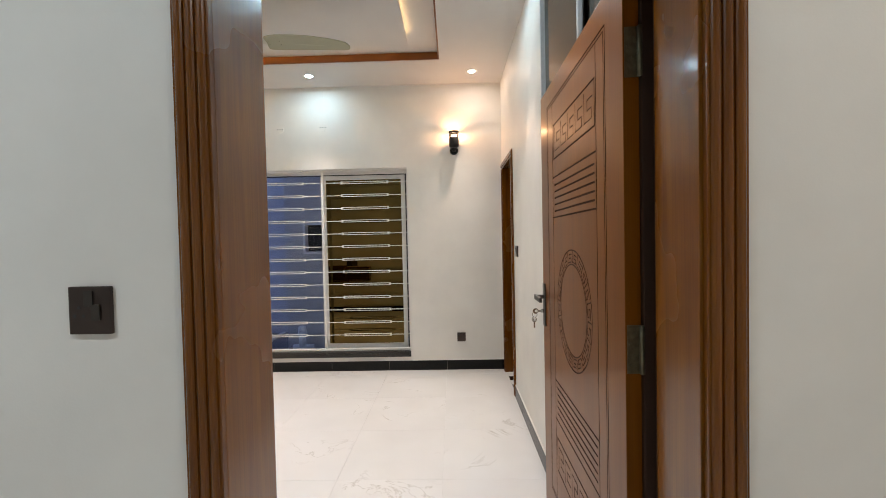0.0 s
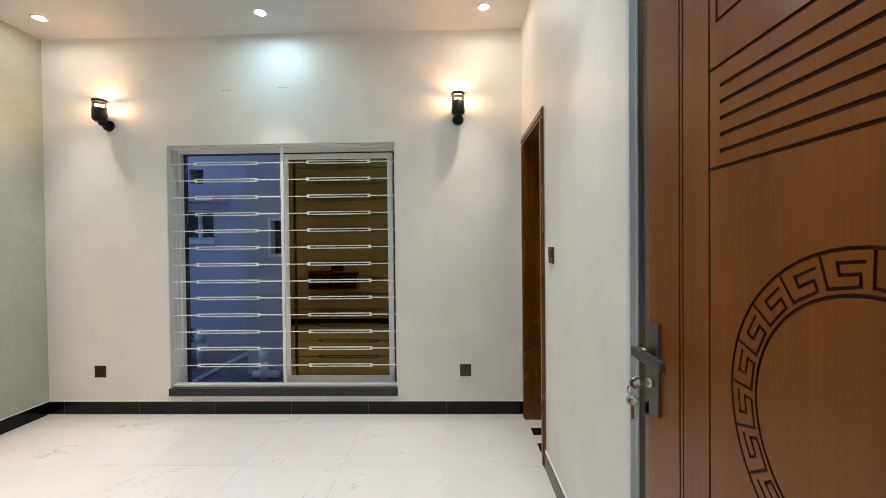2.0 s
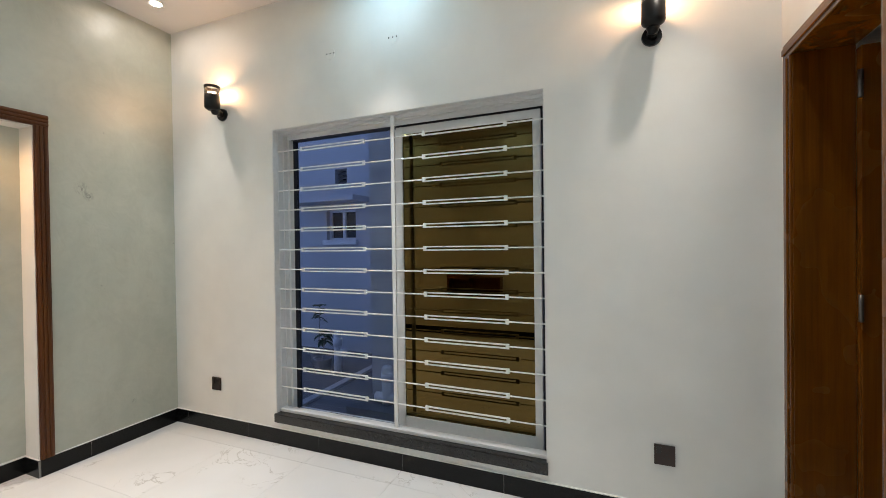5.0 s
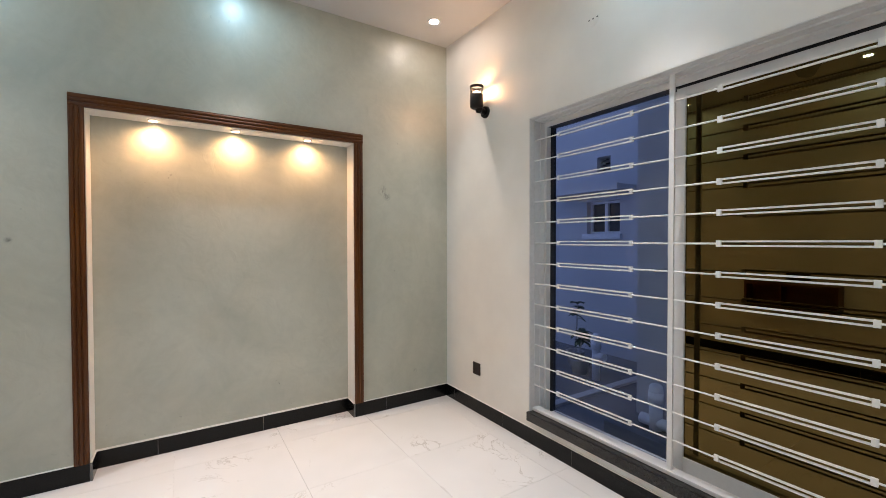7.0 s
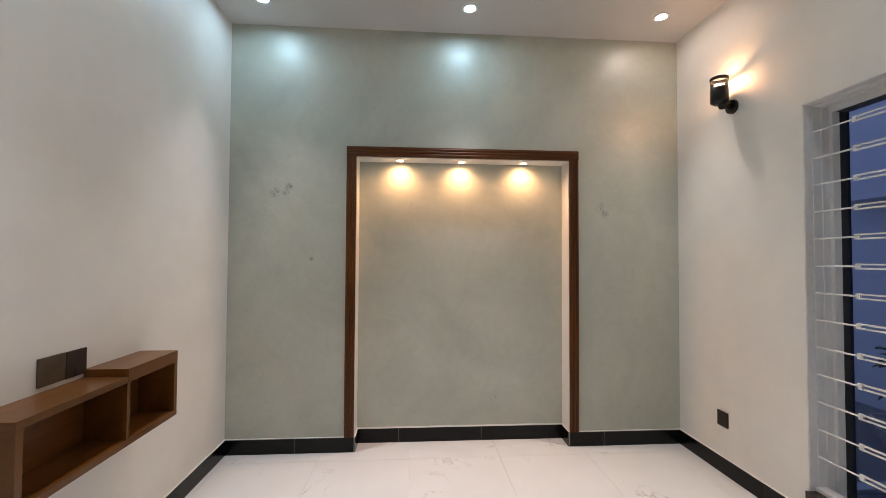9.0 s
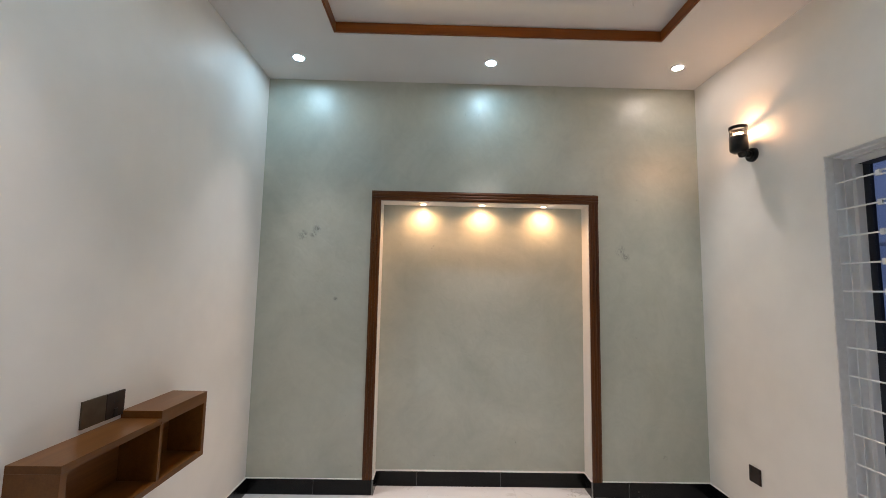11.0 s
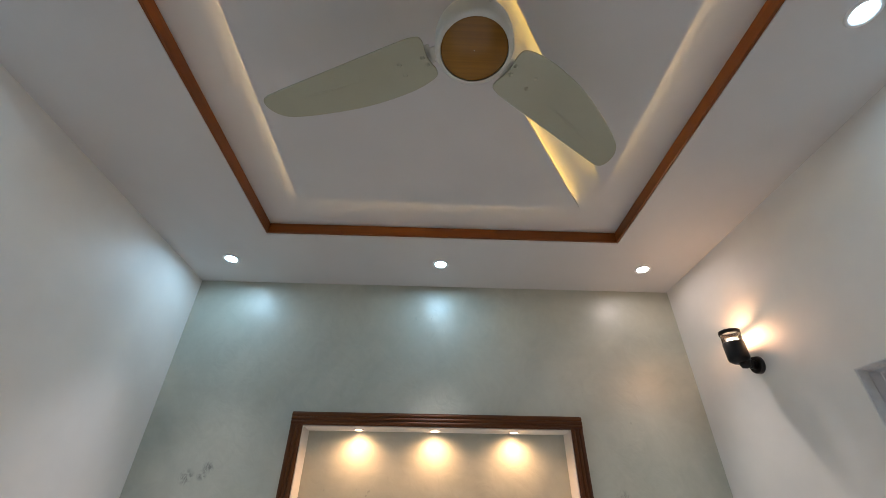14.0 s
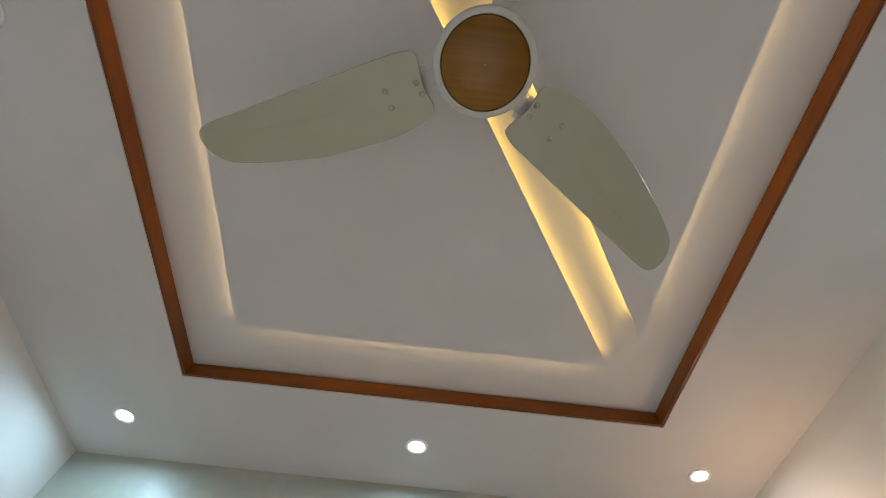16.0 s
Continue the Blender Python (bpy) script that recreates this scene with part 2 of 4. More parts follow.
M_PANE = clear_glass("clear_window_pane", (0.90, 0.93, 0.96), 0.0, 1.24)
M_AMBER, _t, _p = nodes_of("bronze_reflective_glass")
_p.inputs["Base Color"].default_value = (0.105, 0.070, 0.023, 1)
_p.inputs["Metallic"].default_value, _p.inputs["Roughness"].default_value = 1.0, 0.015
M_TINTED, _t, _p = nodes_of("smoked_mirror_glass")
_p.inputs["Base Color"].default_value = (0.135, 0.100, 0.066, 1)
_p.inputs["Metallic"].default_value, _p.inputs["Roughness"].default_value = 1.0, 0.075


# ---- building blocks ----
def add_box(bm, x0, x1, y0, y1, z0, z1, bevel=0.0, mat=0):
    vs = [bm.verts.new(v) for v in ((x0, y0, z0), (x1, y0, z0), (x1, y1, z0), (x0, y1, z0), (x0, y0, z1), (x1, y0, z1), (x1, y1, z1), (x0, y1, z1))]
    fs = [bm.faces.new([vs[i] for i in f]) for f in ((3, 2, 1, 0), (4, 5, 6, 7), (0, 1, 5, 4), (1, 2, 6, 5), (2, 3, 7, 6), (3, 0, 4, 7))]
    for f in fs:
        f.material_index = mat
    if bevel:
        es = list({e for f in fs for e in f.edges})
        bmesh.ops.bevel(bm, geom=es, offset=bevel, segments=2, affect="EDGES", profile=0.7)
    return bm


def box(x0, x1, y0, y1, z0, z1, bevel=0.0):
    return add_box(bmesh.new(), x0, x1, y0, y1, z0, z1, bevel)


def add_tube(bm, a, b, r0, r1=None, n=20, caps=True):
    """A cylinder or cone from a to b."""
    a, b = Vector(a), Vector(b)
    r1 = r0 if r1 is None else r1
    q = (b - a).to_track_quat("Z", "Y").to_matrix()
    rings = []
    for c, r in ((a, r0), (b, r1)):
        rings.append([bm.verts.new(c + q @ Vector((r * math.cos(2 * math.pi * i / n), r * math.sin(2 * math.pi * i / n), 0))) for i in range(n)])
    for i in range(n):
        f = bm.faces.new((rings[0][i], rings[0][(i + 1) % n], rings[1][(i + 1) % n], rings[1][i]))
        f.smooth = n > 8
    if caps:
        bm.faces.new(rings[0][::-1])
        bm.faces.new(rings[1])
    return bm


def tube(a, b, r0, r1=None, n=20, caps=True):
    return add_tube(bmesh.new(), a, b, r0, r1, n, caps)


def add_lathe(bm, profile, centre=(0, 0, 0), n=32):
    """Turns (radius, height) pairs round the z axis."""
    c = Vector(centre)
    rings = [[bm.verts.new(c + Vector((r * math.cos(2 * math.pi * i / n), r * math.sin(2 * math.pi * i / n), h))) for i in range(n)] for r, h in profile]
    for a, b in zip(rings, rings[1:]):
        for i in range(n):
            f = bm.faces.new((a[i], a[(i + 1) % n], b[(i + 1) % n], b[i]))
            f.smooth = True
    return bm


def lathe(profile, centre=(0, 0, 0), n=32):
    return add_lathe(bmesh.new(), profile, centre, n)


def add_prism(bm, outline, z0, z1):
    """A flat plate with the given outline (x, y) between two heights."""
    low = [bm.verts.new((x, y, z0)) for x, y in outline]
    top = [bm.verts.new((x, y, z1)) for x, y in outline]
    n = len(outline)
    bm.faces.new(low[::-1])
    bm.faces.new(top)
    for i in range(n):
        bm.faces.new((low[i], low[(i + 1) % n], top[(i + 1) % n], top[i]))
    bmesh.ops.recalc_face_normals(bm, faces=bm.faces)
    return bm


def mesh_of(name, bm, *materials):
    me = bpy.data.meshes.new(name)
    bm.to_mesh(me)
    bm.free()
    for m in materials:
        me.materials.append(m)
    return me


def thing(name, bm, material, label="", category="", group="", kind=""):
    mats = material if isinstance(material, tuple) else (material,)
    return tagged(new(name, mesh_of(name, bm, *mats)), label, category, group, kind)


def holder(name, place, label, category, group=""):
    ob = new(name)
    ob.empty_display_size = 0.05
    ob.location = place
    return tagged(ob, label, category, group)


def part(name, bm, material, parent, label=""):
    """One mesh under a thing; its geometry is given in the parent's own space."""
    mats = material if isinstance(material, tuple) else (material,)
    ob = new(name, mesh_of(name, bm, *mats))
    ob.parent = parent
    return tagged(ob, label)


def piece(name, me, parent, m):
    ob = new(name, me)
    ob.parent = parent
    ob.matrix_basis = m
    return ob


# ---- plan ----
YO = 0.762                                                   # hall face of the entry wall
WX0, WX1, WZ0, WZ1 = -2.137, -0.357, 0.19, 2.094             # window opening
NY0, NY1, NZ1, NXB = 1.838, 3.349, 2.028, -3.25              # niche
BY0, BY1, BZ1 = 3.43, 4.10, 2.078                            # bathroom opening, before its lining
EX0, EX1, EZ1 = -0.416, 0.612, 2.085                         # entry opening, before its lining
AY0, AY1 = 1.03, 2.258                                       # wardrobe alcove


def walls():
    b = bmesh.new()
    add_box(b, -3.34, WX0, YN, 4.40, 0, 3.15)
    add_box(b, WX1, 0.85, YN, 4.40, 0, 3.15)
    add_box(b, WX0, WX1, YN, 4.40, 0, 0.142)
    add_box(b, WX0, WX1, YN, 4.40, WZ1, 3.15)
    thing("wall_north", b, M_WALL, "off-white painted wall with a wide window opening", "wall", kind="structure")
    b = bmesh.new()
    add_box(b, -3.34, XW, -0.2 + YS - 0.033, NY0, 0, 3.15)
    add_box(b, -3.34, XW, NY1, YN, 0, 3.15)
    add_box(b, -3.34, XW, NY0, NY1, NZ1, 3.15)
    add_box(b, -3.34, NXB, NY0, NY1, 0, NZ1)
    thing("wall_west", b, M_SAGE, "sage green suede-finish wall with a tall recessed niche", "wall", kind="structure")
    b = bmesh.new()
    add_box(b, XE, 0.85, AY1, BY0, 0, 3.15)
    add_box(b, XE, 0.85, BY1, YN, 0, 3.15)
    add_box(b, XE, 0.85, BY0, BY1, BZ1, 3.15)
    add_box(b, XE, 0.85, YS, AY0, 0, 3.15)
    add_box(b, XE, 0.85, AY0, AY1, 2.90, 3.15)
    thing("wall_east", b, M_WALL, "off-white painted wall with a bathroom doorway", "wall", kind="structure")
    b = bmesh.new()
    add_box(b, XW, EX0, YO, YS, 0, 3.15)
    add_box(b, EX1, 2.0, YO, YS, 0, 3.15)
    add_box(b, EX0, EX1, YO, YS, EZ1, 3.15)
    thing("wall_south", b, M_WALL, "off-white painted wall with the entry doorway", "wall", kind="structure")
    # wardrobe recess, bathroom and hall shells
    b = bmesh.new()
    add_box(b, 0.85, 1.30, AY0 - 0.03, AY0, 0, 2.95)
    add_box(b, 0.85, 1.30, AY1, AY1 + 0.03, 0, 2.95)
    add_box(b, 1.30, 1.33, AY0 - 0.03, AY1 + 0.03, 0, 2.95)
    add_box(b, 0.85, 1.30, AY0, AY1, 2.90, 2.95)
    thing("wardrobe_recess", b, M_WALL, "plain painted recess behind the wardrobe doors", "wall", kind="structure")
    b = bmesh.new()
    add_box(b, 0.85, 2.4, 2.60, 2.70, 0, 2.6)
    add_box(b, 0.85, 2.4, 4.167, 4.27, 0, 2.6)
    add_box(b, 2.4, 2.5, 2.60, 4.27, 0, 2.6)
    add_box(b, 0.85, 2.5, 2.60, 4.27, 2.6, 2.7)
    thing("wall_bathroom", b, M_WALL, "plain walls of the unlit bathroom", "wall", kind="structure")
    b = bmesh.new()
    add_box(b, -2.2, -2.1, -2.0, YO, 0, 3.15)
    add_box(b, 1.9, 2.0, -2.0, YO, 0, 3.15)
    add_box(b, -2.2, 2.0, -2.1, -2.0, 0, 3.15)
    thing("wall_hall", b, M_WALL, "off-white painted hall walls", "wall", kind="structure")
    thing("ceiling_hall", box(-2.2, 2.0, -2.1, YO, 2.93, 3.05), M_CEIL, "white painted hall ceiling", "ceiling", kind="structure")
    # white returns of the niche
    b = bmesh.new()
    add_box(b, NXB + 0.001, XW + 0.002, NY0, NY0 + 0.004, 0.1, NZ1)
    add_box(b, NXB + 0.001, XW + 0.002, NY1 - 0.004, NY1, 0.1, NZ1)
    add_box(b, NXB + 0.001, XW + 0.002, NY0 + 0.004, NY1 - 0.004, NZ1 - 0.004, NZ1)
    add_box(b, NXB + 0.0005, NXB + 0.003, NY0 + 0.004, NY1 - 0.004, 0.1005, 0.109)
    thing("trim_niche_return", b, M_WALL, "cream painted returns lining the wall niche", "trim", kind="structure")


walls()

# ceiling with its tray
TX0, TX1, TY0, TY1 = -2.536, 0.012, 1.598, 3.60
PX0, PX1, PY0, PY1 = -2.272, -0.235, 1.835, 3.372
ZR, ZP = 2.999, 2.961
G0, G1 = (-2.278, 3.303), (-2.092, 3.360)                   # the two lips of the slanting groove
GD = Vector((0.8205, -0.5716))


def groove_y(lip, x):
    return lip[1] + (x - lip[0]) * GD.y / GD.x


def groove_x(lip, y):
    return lip[0] + (y - lip[1]) * GD.x / GD.y


def ceiling():
    b = bmesh.new()
    add_box(b, -3.34, TX0, YS - 0.03, 4.2, ZC, 3.15)
    add_box(b, TX1, 0.85, YS - 0.03, 4.2, ZC, 3.15)
    add_box(b, TX0, TX1, YS - 0.03, TY0, ZC, 3.15)
    add_box(b, TX0, TX1, TY1, 4.2, ZC, 3.15)
    add_box(b, TX0, TX1, TY0, TY1, ZR, 3.15)
    left = [(PX0, PY0), (PX1, PY0), (PX1, groove_y(G0, PX1)), (PX0, groove_y(G0, PX0))]
    right = [(groove_x(G1, PY1), PY1), (PX1, groove_y(G1, PX1)), (PX1, PY1)]
    for outline in (left, right):
        add_prism(b, outline, ZP, ZP + 0.010)
        mid = sum((Vector(p) for p in outline), Vector((0, 0))) / len(outline)
        inner = [tuple(mid + (Vector(p) - mid) * 0.86) for p in outline]
        add_prism(b, inner, ZP + 0.010, ZR)
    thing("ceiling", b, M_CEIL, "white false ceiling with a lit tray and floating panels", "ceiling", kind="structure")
    for name, box_, mat in (("trim_tray_west", (TX0, TX0 + 0.012, TY0, TY1), M_TRIM_Y), ("trim_tray_east", (TX1 - 0.012, TX1, TY0, TY1), M_TRIM_Y),
                            ("trim_tray_south", (TX0 + 0.012, TX1 - 0.012, TY0, TY0 + 0.012), M_TRIM_X), ("trim_tray_north", (TX0 + 0.012, TX1 - 0.012, TY1 - 0.012, TY1), M_TRIM_X)):
        thing(name, box(*box_, ZC + 0.004, ZR - 0.006, 0.0015), mat, "orange-brown wooden strip lining the ceiling tray", "trim", kind="structure")


ceiling()


def led_run(a, b, inset, mat):
    """A strip of light hidden on top of a panel's lip, along a to b, inset along its left-hand normal."""
    a, b = Vector(a), Vector(b)
    d = (b - a).normalized()
    n = Vector((-d.y, d.x))
    o = [a + n * inset, b + n * inset, b + n * (inset + 0.008), a + n * (inset + 0.008)]
    thing("led_strip", add_prism(bmesh.new(), [tuple(p) for p in o], ZP + 0.0105, ZP + 0.020), mat, "warm white led strip on the ceiling panel's edge", "led strip", "cove lights")


led_run((PX0, 3.24), (PX0, 1.93), 0.035, M_LED)
led_run((PX0 + 0.01, PY0), (PX1 - 0.10, PY0), 0.035, M_LED)
led_run((PX1 - 0.15, PY1), (-1.93, PY1), 0.035, M_LED)
led_run((PX1, 2.25), (PX1, 3.25), 0.035, M_LED)
_e = PX1 - 0.2
led_run((_e, groove_y(G0, _e)), (G0[0] + 0.07, groove_y(G0, G0[0] + 0.07)), 0.03, M_LED_BRIGHT)
led_run((G1[0] + 0.07, groove_y(G1, G1[0] + 0.07)), (_e, groove_y(G1, _e)), 0.03, M_LED_BRIGHT)


# ---- doors, window, built-in things ----
def fluted(bm, w, length, t=0.014):
    """A casing strip in its own frame: x across, z along, y outwards; a board with three rounded beads."""
    o = [(0, 0), (w, 0), (w, t)]
    for k in (2, 1, 0):
        c, rad = w * (0.2 + 0.3 * k), w * 0.135
        o += [(c + rad * math.cos(a), t + rad * 0.75 * math.sin(a)) for a in (math.pi * i / 7 for i in range(8))]
    add_prism(bm, o + [(0, t)], 0, length)
    return bm


def moved(bm, m):
    bmesh.ops.transform(bm, matrix=m, verts=bm.verts)
    return bm


def axes(o, x, y, z):
    """The pose that carries the x, y and z axes to those given."""
    m = Matrix((x, y, z)).transposed().to_4x4()
    m.translation = o
    return m


def entry_frame():
    f = holder("door_frame_entry", (0, 0, 0), "dark-stained polished wooden door frame with fluted casings", "door frame")
    f["kind"] = "structure"
    part("jamb", box(EX0, EX0 + 0.040, YO, YS + 0.004, 0, EZ1 - 0.04, 0.003), M_JAMB, f)
    part("jamb", box(EX1 - 0.033, EX1, YO, YS - 0.045, 0, EZ1 - 0.04, 0.003), M_JAMB, f)
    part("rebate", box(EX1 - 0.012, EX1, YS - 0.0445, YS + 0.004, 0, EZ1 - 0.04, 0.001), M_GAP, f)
    # added strip that closes off the lit wall seen through the hinge gap
    part("hinge_gap_filler", box(0.572, 0.6115, YS + 0.001, 1.027, 0, EZ1 - 0.005, 0.002), M_GAP, f, "dark strip added behind the hinges, gap shade in its colour")
    part("head", box(EX0, EX1, YO, YS + 0.004, EZ1 - 0.04, EZ1, 0.003), M_FRAME, f)
    part("casing", moved(fluted(bmesh.new(), 0.074, 2.12), axes((-0.376, YO, 0), (-1, 0, 0), (0, -1, 0), (0, 0, 1))), M_FRAME, f)
    part("casing", moved(fluted(bmesh.new(), 0.079, 2.12), axes((0.586, YO, 0), (1, 0, 0), (0, -1, 0), (0, 0, 1))), M_FRAME, f)
    part("casing", moved(fluted(bmesh.new(), 0.077, 0.962), axes((-0.376, YO, 2.043), (0, 0, 1), (0, -1, 0), (1, 0, 0))), M_FRAME, f)
    return f


entry_frame()


def cut_line(bm, a, b, w=0.006, depth=0.0035):
    """A groove cutter on the leaf's face (u along the leaf, v up; the face is at zero depth)."""
    a, b = Vector(a), Vector(b)
    d = (b - a).normalized()
    n = Vector((-d.y, d.x)) * w / 2
    a, b = a - d * w / 2, b + d * w / 2
    o = [a - n, b - n, b + n, a + n]
    near = [bm.verts.new((p.x, -0.01, p.y)) for p in o]
    far = [bm.verts.new((p.x, depth, p.y)) for p in o]
    bm.faces.new(near)
    bm.faces.new(far[::-1])
    for i in range(4):
        bm.faces.new((near[(i + 1) % 4], near[i], far[i], far[(i + 1) % 4]))


KEY = [((0.10, 1.0), (0.10, 0.14)), ((0.10, 0.14), (0.84, 0.14)), ((0.84, 0.14), (0.84, 0.44)), ((0.84, 0.44), (0.42, 0.44)), ((0.42, 0.44), (0.42, 0.74)), ((0.42, 0.74), (0.92, 0.74))]
LEAF_W, LEAF_H, LEAF_T = 1.006, 2.025, 0.040


def carving():
    b = bmesh.new()

    def rect(u0, u1, v0, v1, w=0.006):
        for p, q in (((u0, v0), (u1, v0)), ((u1, v0), (u1, v1)), ((u1, v1), (u0, v1)), ((u0, v1), (u0, v0))):
            cut_line(b, p, q, w)

    rect(0.126, 0.868, 0.170, 1.940, 0.005)
    rect(0.138, 0.856, 0.182, 1.928, 0.004)
    for u in (0.204, 0.769):
        cut_line(b, (u, 0.186), (u, 1.924), 0.005)
    for flip in (1, -1):
        v = lambda z: 1.074 + flip * (z - 1.074)
        rect(0.216, 0.748, v(1.684), v(1.828))
        n = 5
        for k in range(n):
            for p, q in KEY:
                u0 = 0.228 + 0.508 * k / n
                cut_line(b, (u0 + (1 - p[0]) * 0.100, v(1.700 + p[1] * 0.112)), (u0 + (1 - q[0]) * 0.100, v(1.700 + q[1] * 0.112)), 0.0045)
        cut_line(b, (0.204, v(1.605)), (0.769, v(1.605)))
        cut_line(b, (0.204, v(1.432)), (0.769, v(1.432)))
        for k in range(5):
            z = 1.570 - 0.0278 * k
            cut_line(b, (0.224, v(z)), (0.735, v(z)), 0.0068)
    cu, cv, r0, r1 = 0.4835, 1.073, 0.171, 0.225
    n = 60
    for r in (r0, r1):
        for k in range(n):
            a0, a1 = 2 * math.pi * k / n, 2 * math.pi * (k + 1) / n
            cut_line(b, (cu + r * math.cos(a0), cv + r * math.sin(a0)), (cu + r * math.cos(a1), cv + r * math.sin(a1)), 0.005)
    n = 20
    for k in range(n):
        for p, q in KEY:
            ends = []
            for s in (p, q):
                a = 2 * math.pi * (k + s[0]) / n
                r = r0 + (r1 - r0) * (0.06 + 0.88 * s[1])
                ends.append((cu + r * math.cos(a), cv + r * math.sin(a)))
            cut_line(b, *ends, 0.0045)
    return b


def entry_door():
    d = holder("door_1", (0.53, 0.996, 0.004), "open polished brown wooden door carved with key patterns", "door")
    d["kind"] = "structure"
    # leaf space: x along the leaf from the hinge, y into its thickness, z up
    turn = Matrix.Rotation(radians(89.2), 4, "Z") @ Matrix.Diagonal((1, -1, 1, 1))
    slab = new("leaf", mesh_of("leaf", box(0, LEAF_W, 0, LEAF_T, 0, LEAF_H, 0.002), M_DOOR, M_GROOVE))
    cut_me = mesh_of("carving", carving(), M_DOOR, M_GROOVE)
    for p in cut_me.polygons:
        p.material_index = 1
    cutter = new("carving", cut_me)
    mod = slab.modifiers.new("carve", "BOOLEAN")
    mod.object, mod.operation, mod.solver, mod.use_self = cutter, "DIFFERENCE", "EXACT", True
    bpy.context.view_layer.update()
    done = bpy.data.meshes.new_from_object(slab.evaluated_get(bpy.context.evaluated_depsgraph_get()))
    bpy.data.objects.remove(cutter)
    bpy.data.objects.remove(slab)
    done.name = "leaf"
    done.transform(turn)
    done.flip_normals()
    leaf = new("leaf", done)
    leaf.parent = d

    def put(name, bm, mat, parent, label=""):
        moved(bm, turn)
        bmesh.ops.reverse_faces(bm, faces=bm.faces)
        return part(name, bm, mat, parent, label)

    LW = LEAF_W - 0.011
    lock = put("lock_plate", box(LW - 0.049, LW - 0.005, -0.007, -0.0005, 0.913, 1.121, 0.002), M_STEEL, d, "dark gunmetal lock plate")
    lever = box(LW - 0.150, LW - 0.015, -0.052, -0.040, 1.045, 1.067, 0.002)
    add_tube(lever, (LW - 0.027, -0.006, 1.056), (LW - 0.027, -0.044, 1.056), 0.010)
    put("handle", lever, M_STEEL, lock, "square-section gunmetal lever")
    put("lock_cylinder", tube((LW - 0.027, -0.006, 0.985), (LW - 0.027, -0.020, 0.985), 0.010), M_CHROME, lock)
    upright = Matrix.Rotation(radians(90), 4, "Y")
    put("key", box(LW - 0.0285, LW - 0.0255, -0.036, -0.018, 0.981, 0.989, 0.001), M_CHROME, lock, "key left in the lock")
    bow = lathe([(0.0125, -0.0015), (0.0140, 0), (0.0125, 0.0015), (0.0045, 0.0015), (0.0045, -0.0015), (0.0125, -0.0015)], n=20)
    put("key_bow", moved(bow, Matrix.Translation((LW - 0.027, -0.047, 0.985)) @ upright), M_CHROME, lock)
    ring = lathe([(0.012, -0.0012), (0.0135, 0), (0.012, 0.0012), (0.0105, 0), (0.012, -0.0012)], n=20)
    put("key_ring", moved(ring, Matrix.Translation((LW - 0.027, -0.052, 0.968)) @ Matrix.Rotation(radians(25), 4, "Z") @ upright), M_CHROME, lock, "small steel key ring")
    bow = lathe([(0.0115, -0.0012), (0.0130, 0), (0.0115, 0.0012), (0.004, 0.0012), (0.004, -0.0012), (0.0115, -0.0012)], n=20)
    moved(bow, Matrix.Translation((LW - 0.027, -0.054, 0.944)) @ Matrix.Rotation(radians(25), 4, "Z") @ upright)
    add_box(bow, LW - 0.0285, LW - 0.0255, -0.058, -0.050, 0.902, 0.936, 0.0008)
    put("spare_key", bow, M_CHROME, lock, "spare key hanging on the ring")
    for z in (1.745, 0.995, 0.20):
        hb = bmesh.new()
        add_box(hb, -0.0025, -0.0005, 0.004, 0.036, z, z + 0.125)
        add_tube(hb, (-0.006, 0.040, z), (-0.006, 0.040, z + 0.125), 0.007, None, 12)
        for j in range(4):
            add_tube(hb, (-0.001, 0.012 + 0.012 * (j % 2), z + 0.02 + 0.028 * j), (-0.004, 0.012 + 0.012 * (j % 2), z + 0.02 + 0.028 * j), 0.004, None, 8)
        put("hinge", hb, M_BRASS, d, "aged metal butt hinge")
    put("bump_stop", box(LEAF_W - 0.012, LEAF_W + 0.006, 0.006, 0.030, LEAF_H + 0.0005, LEAF_H + 0.010, 0.002), M_LEAF, d, "green felt pad on the door's top corner")


entry_door()


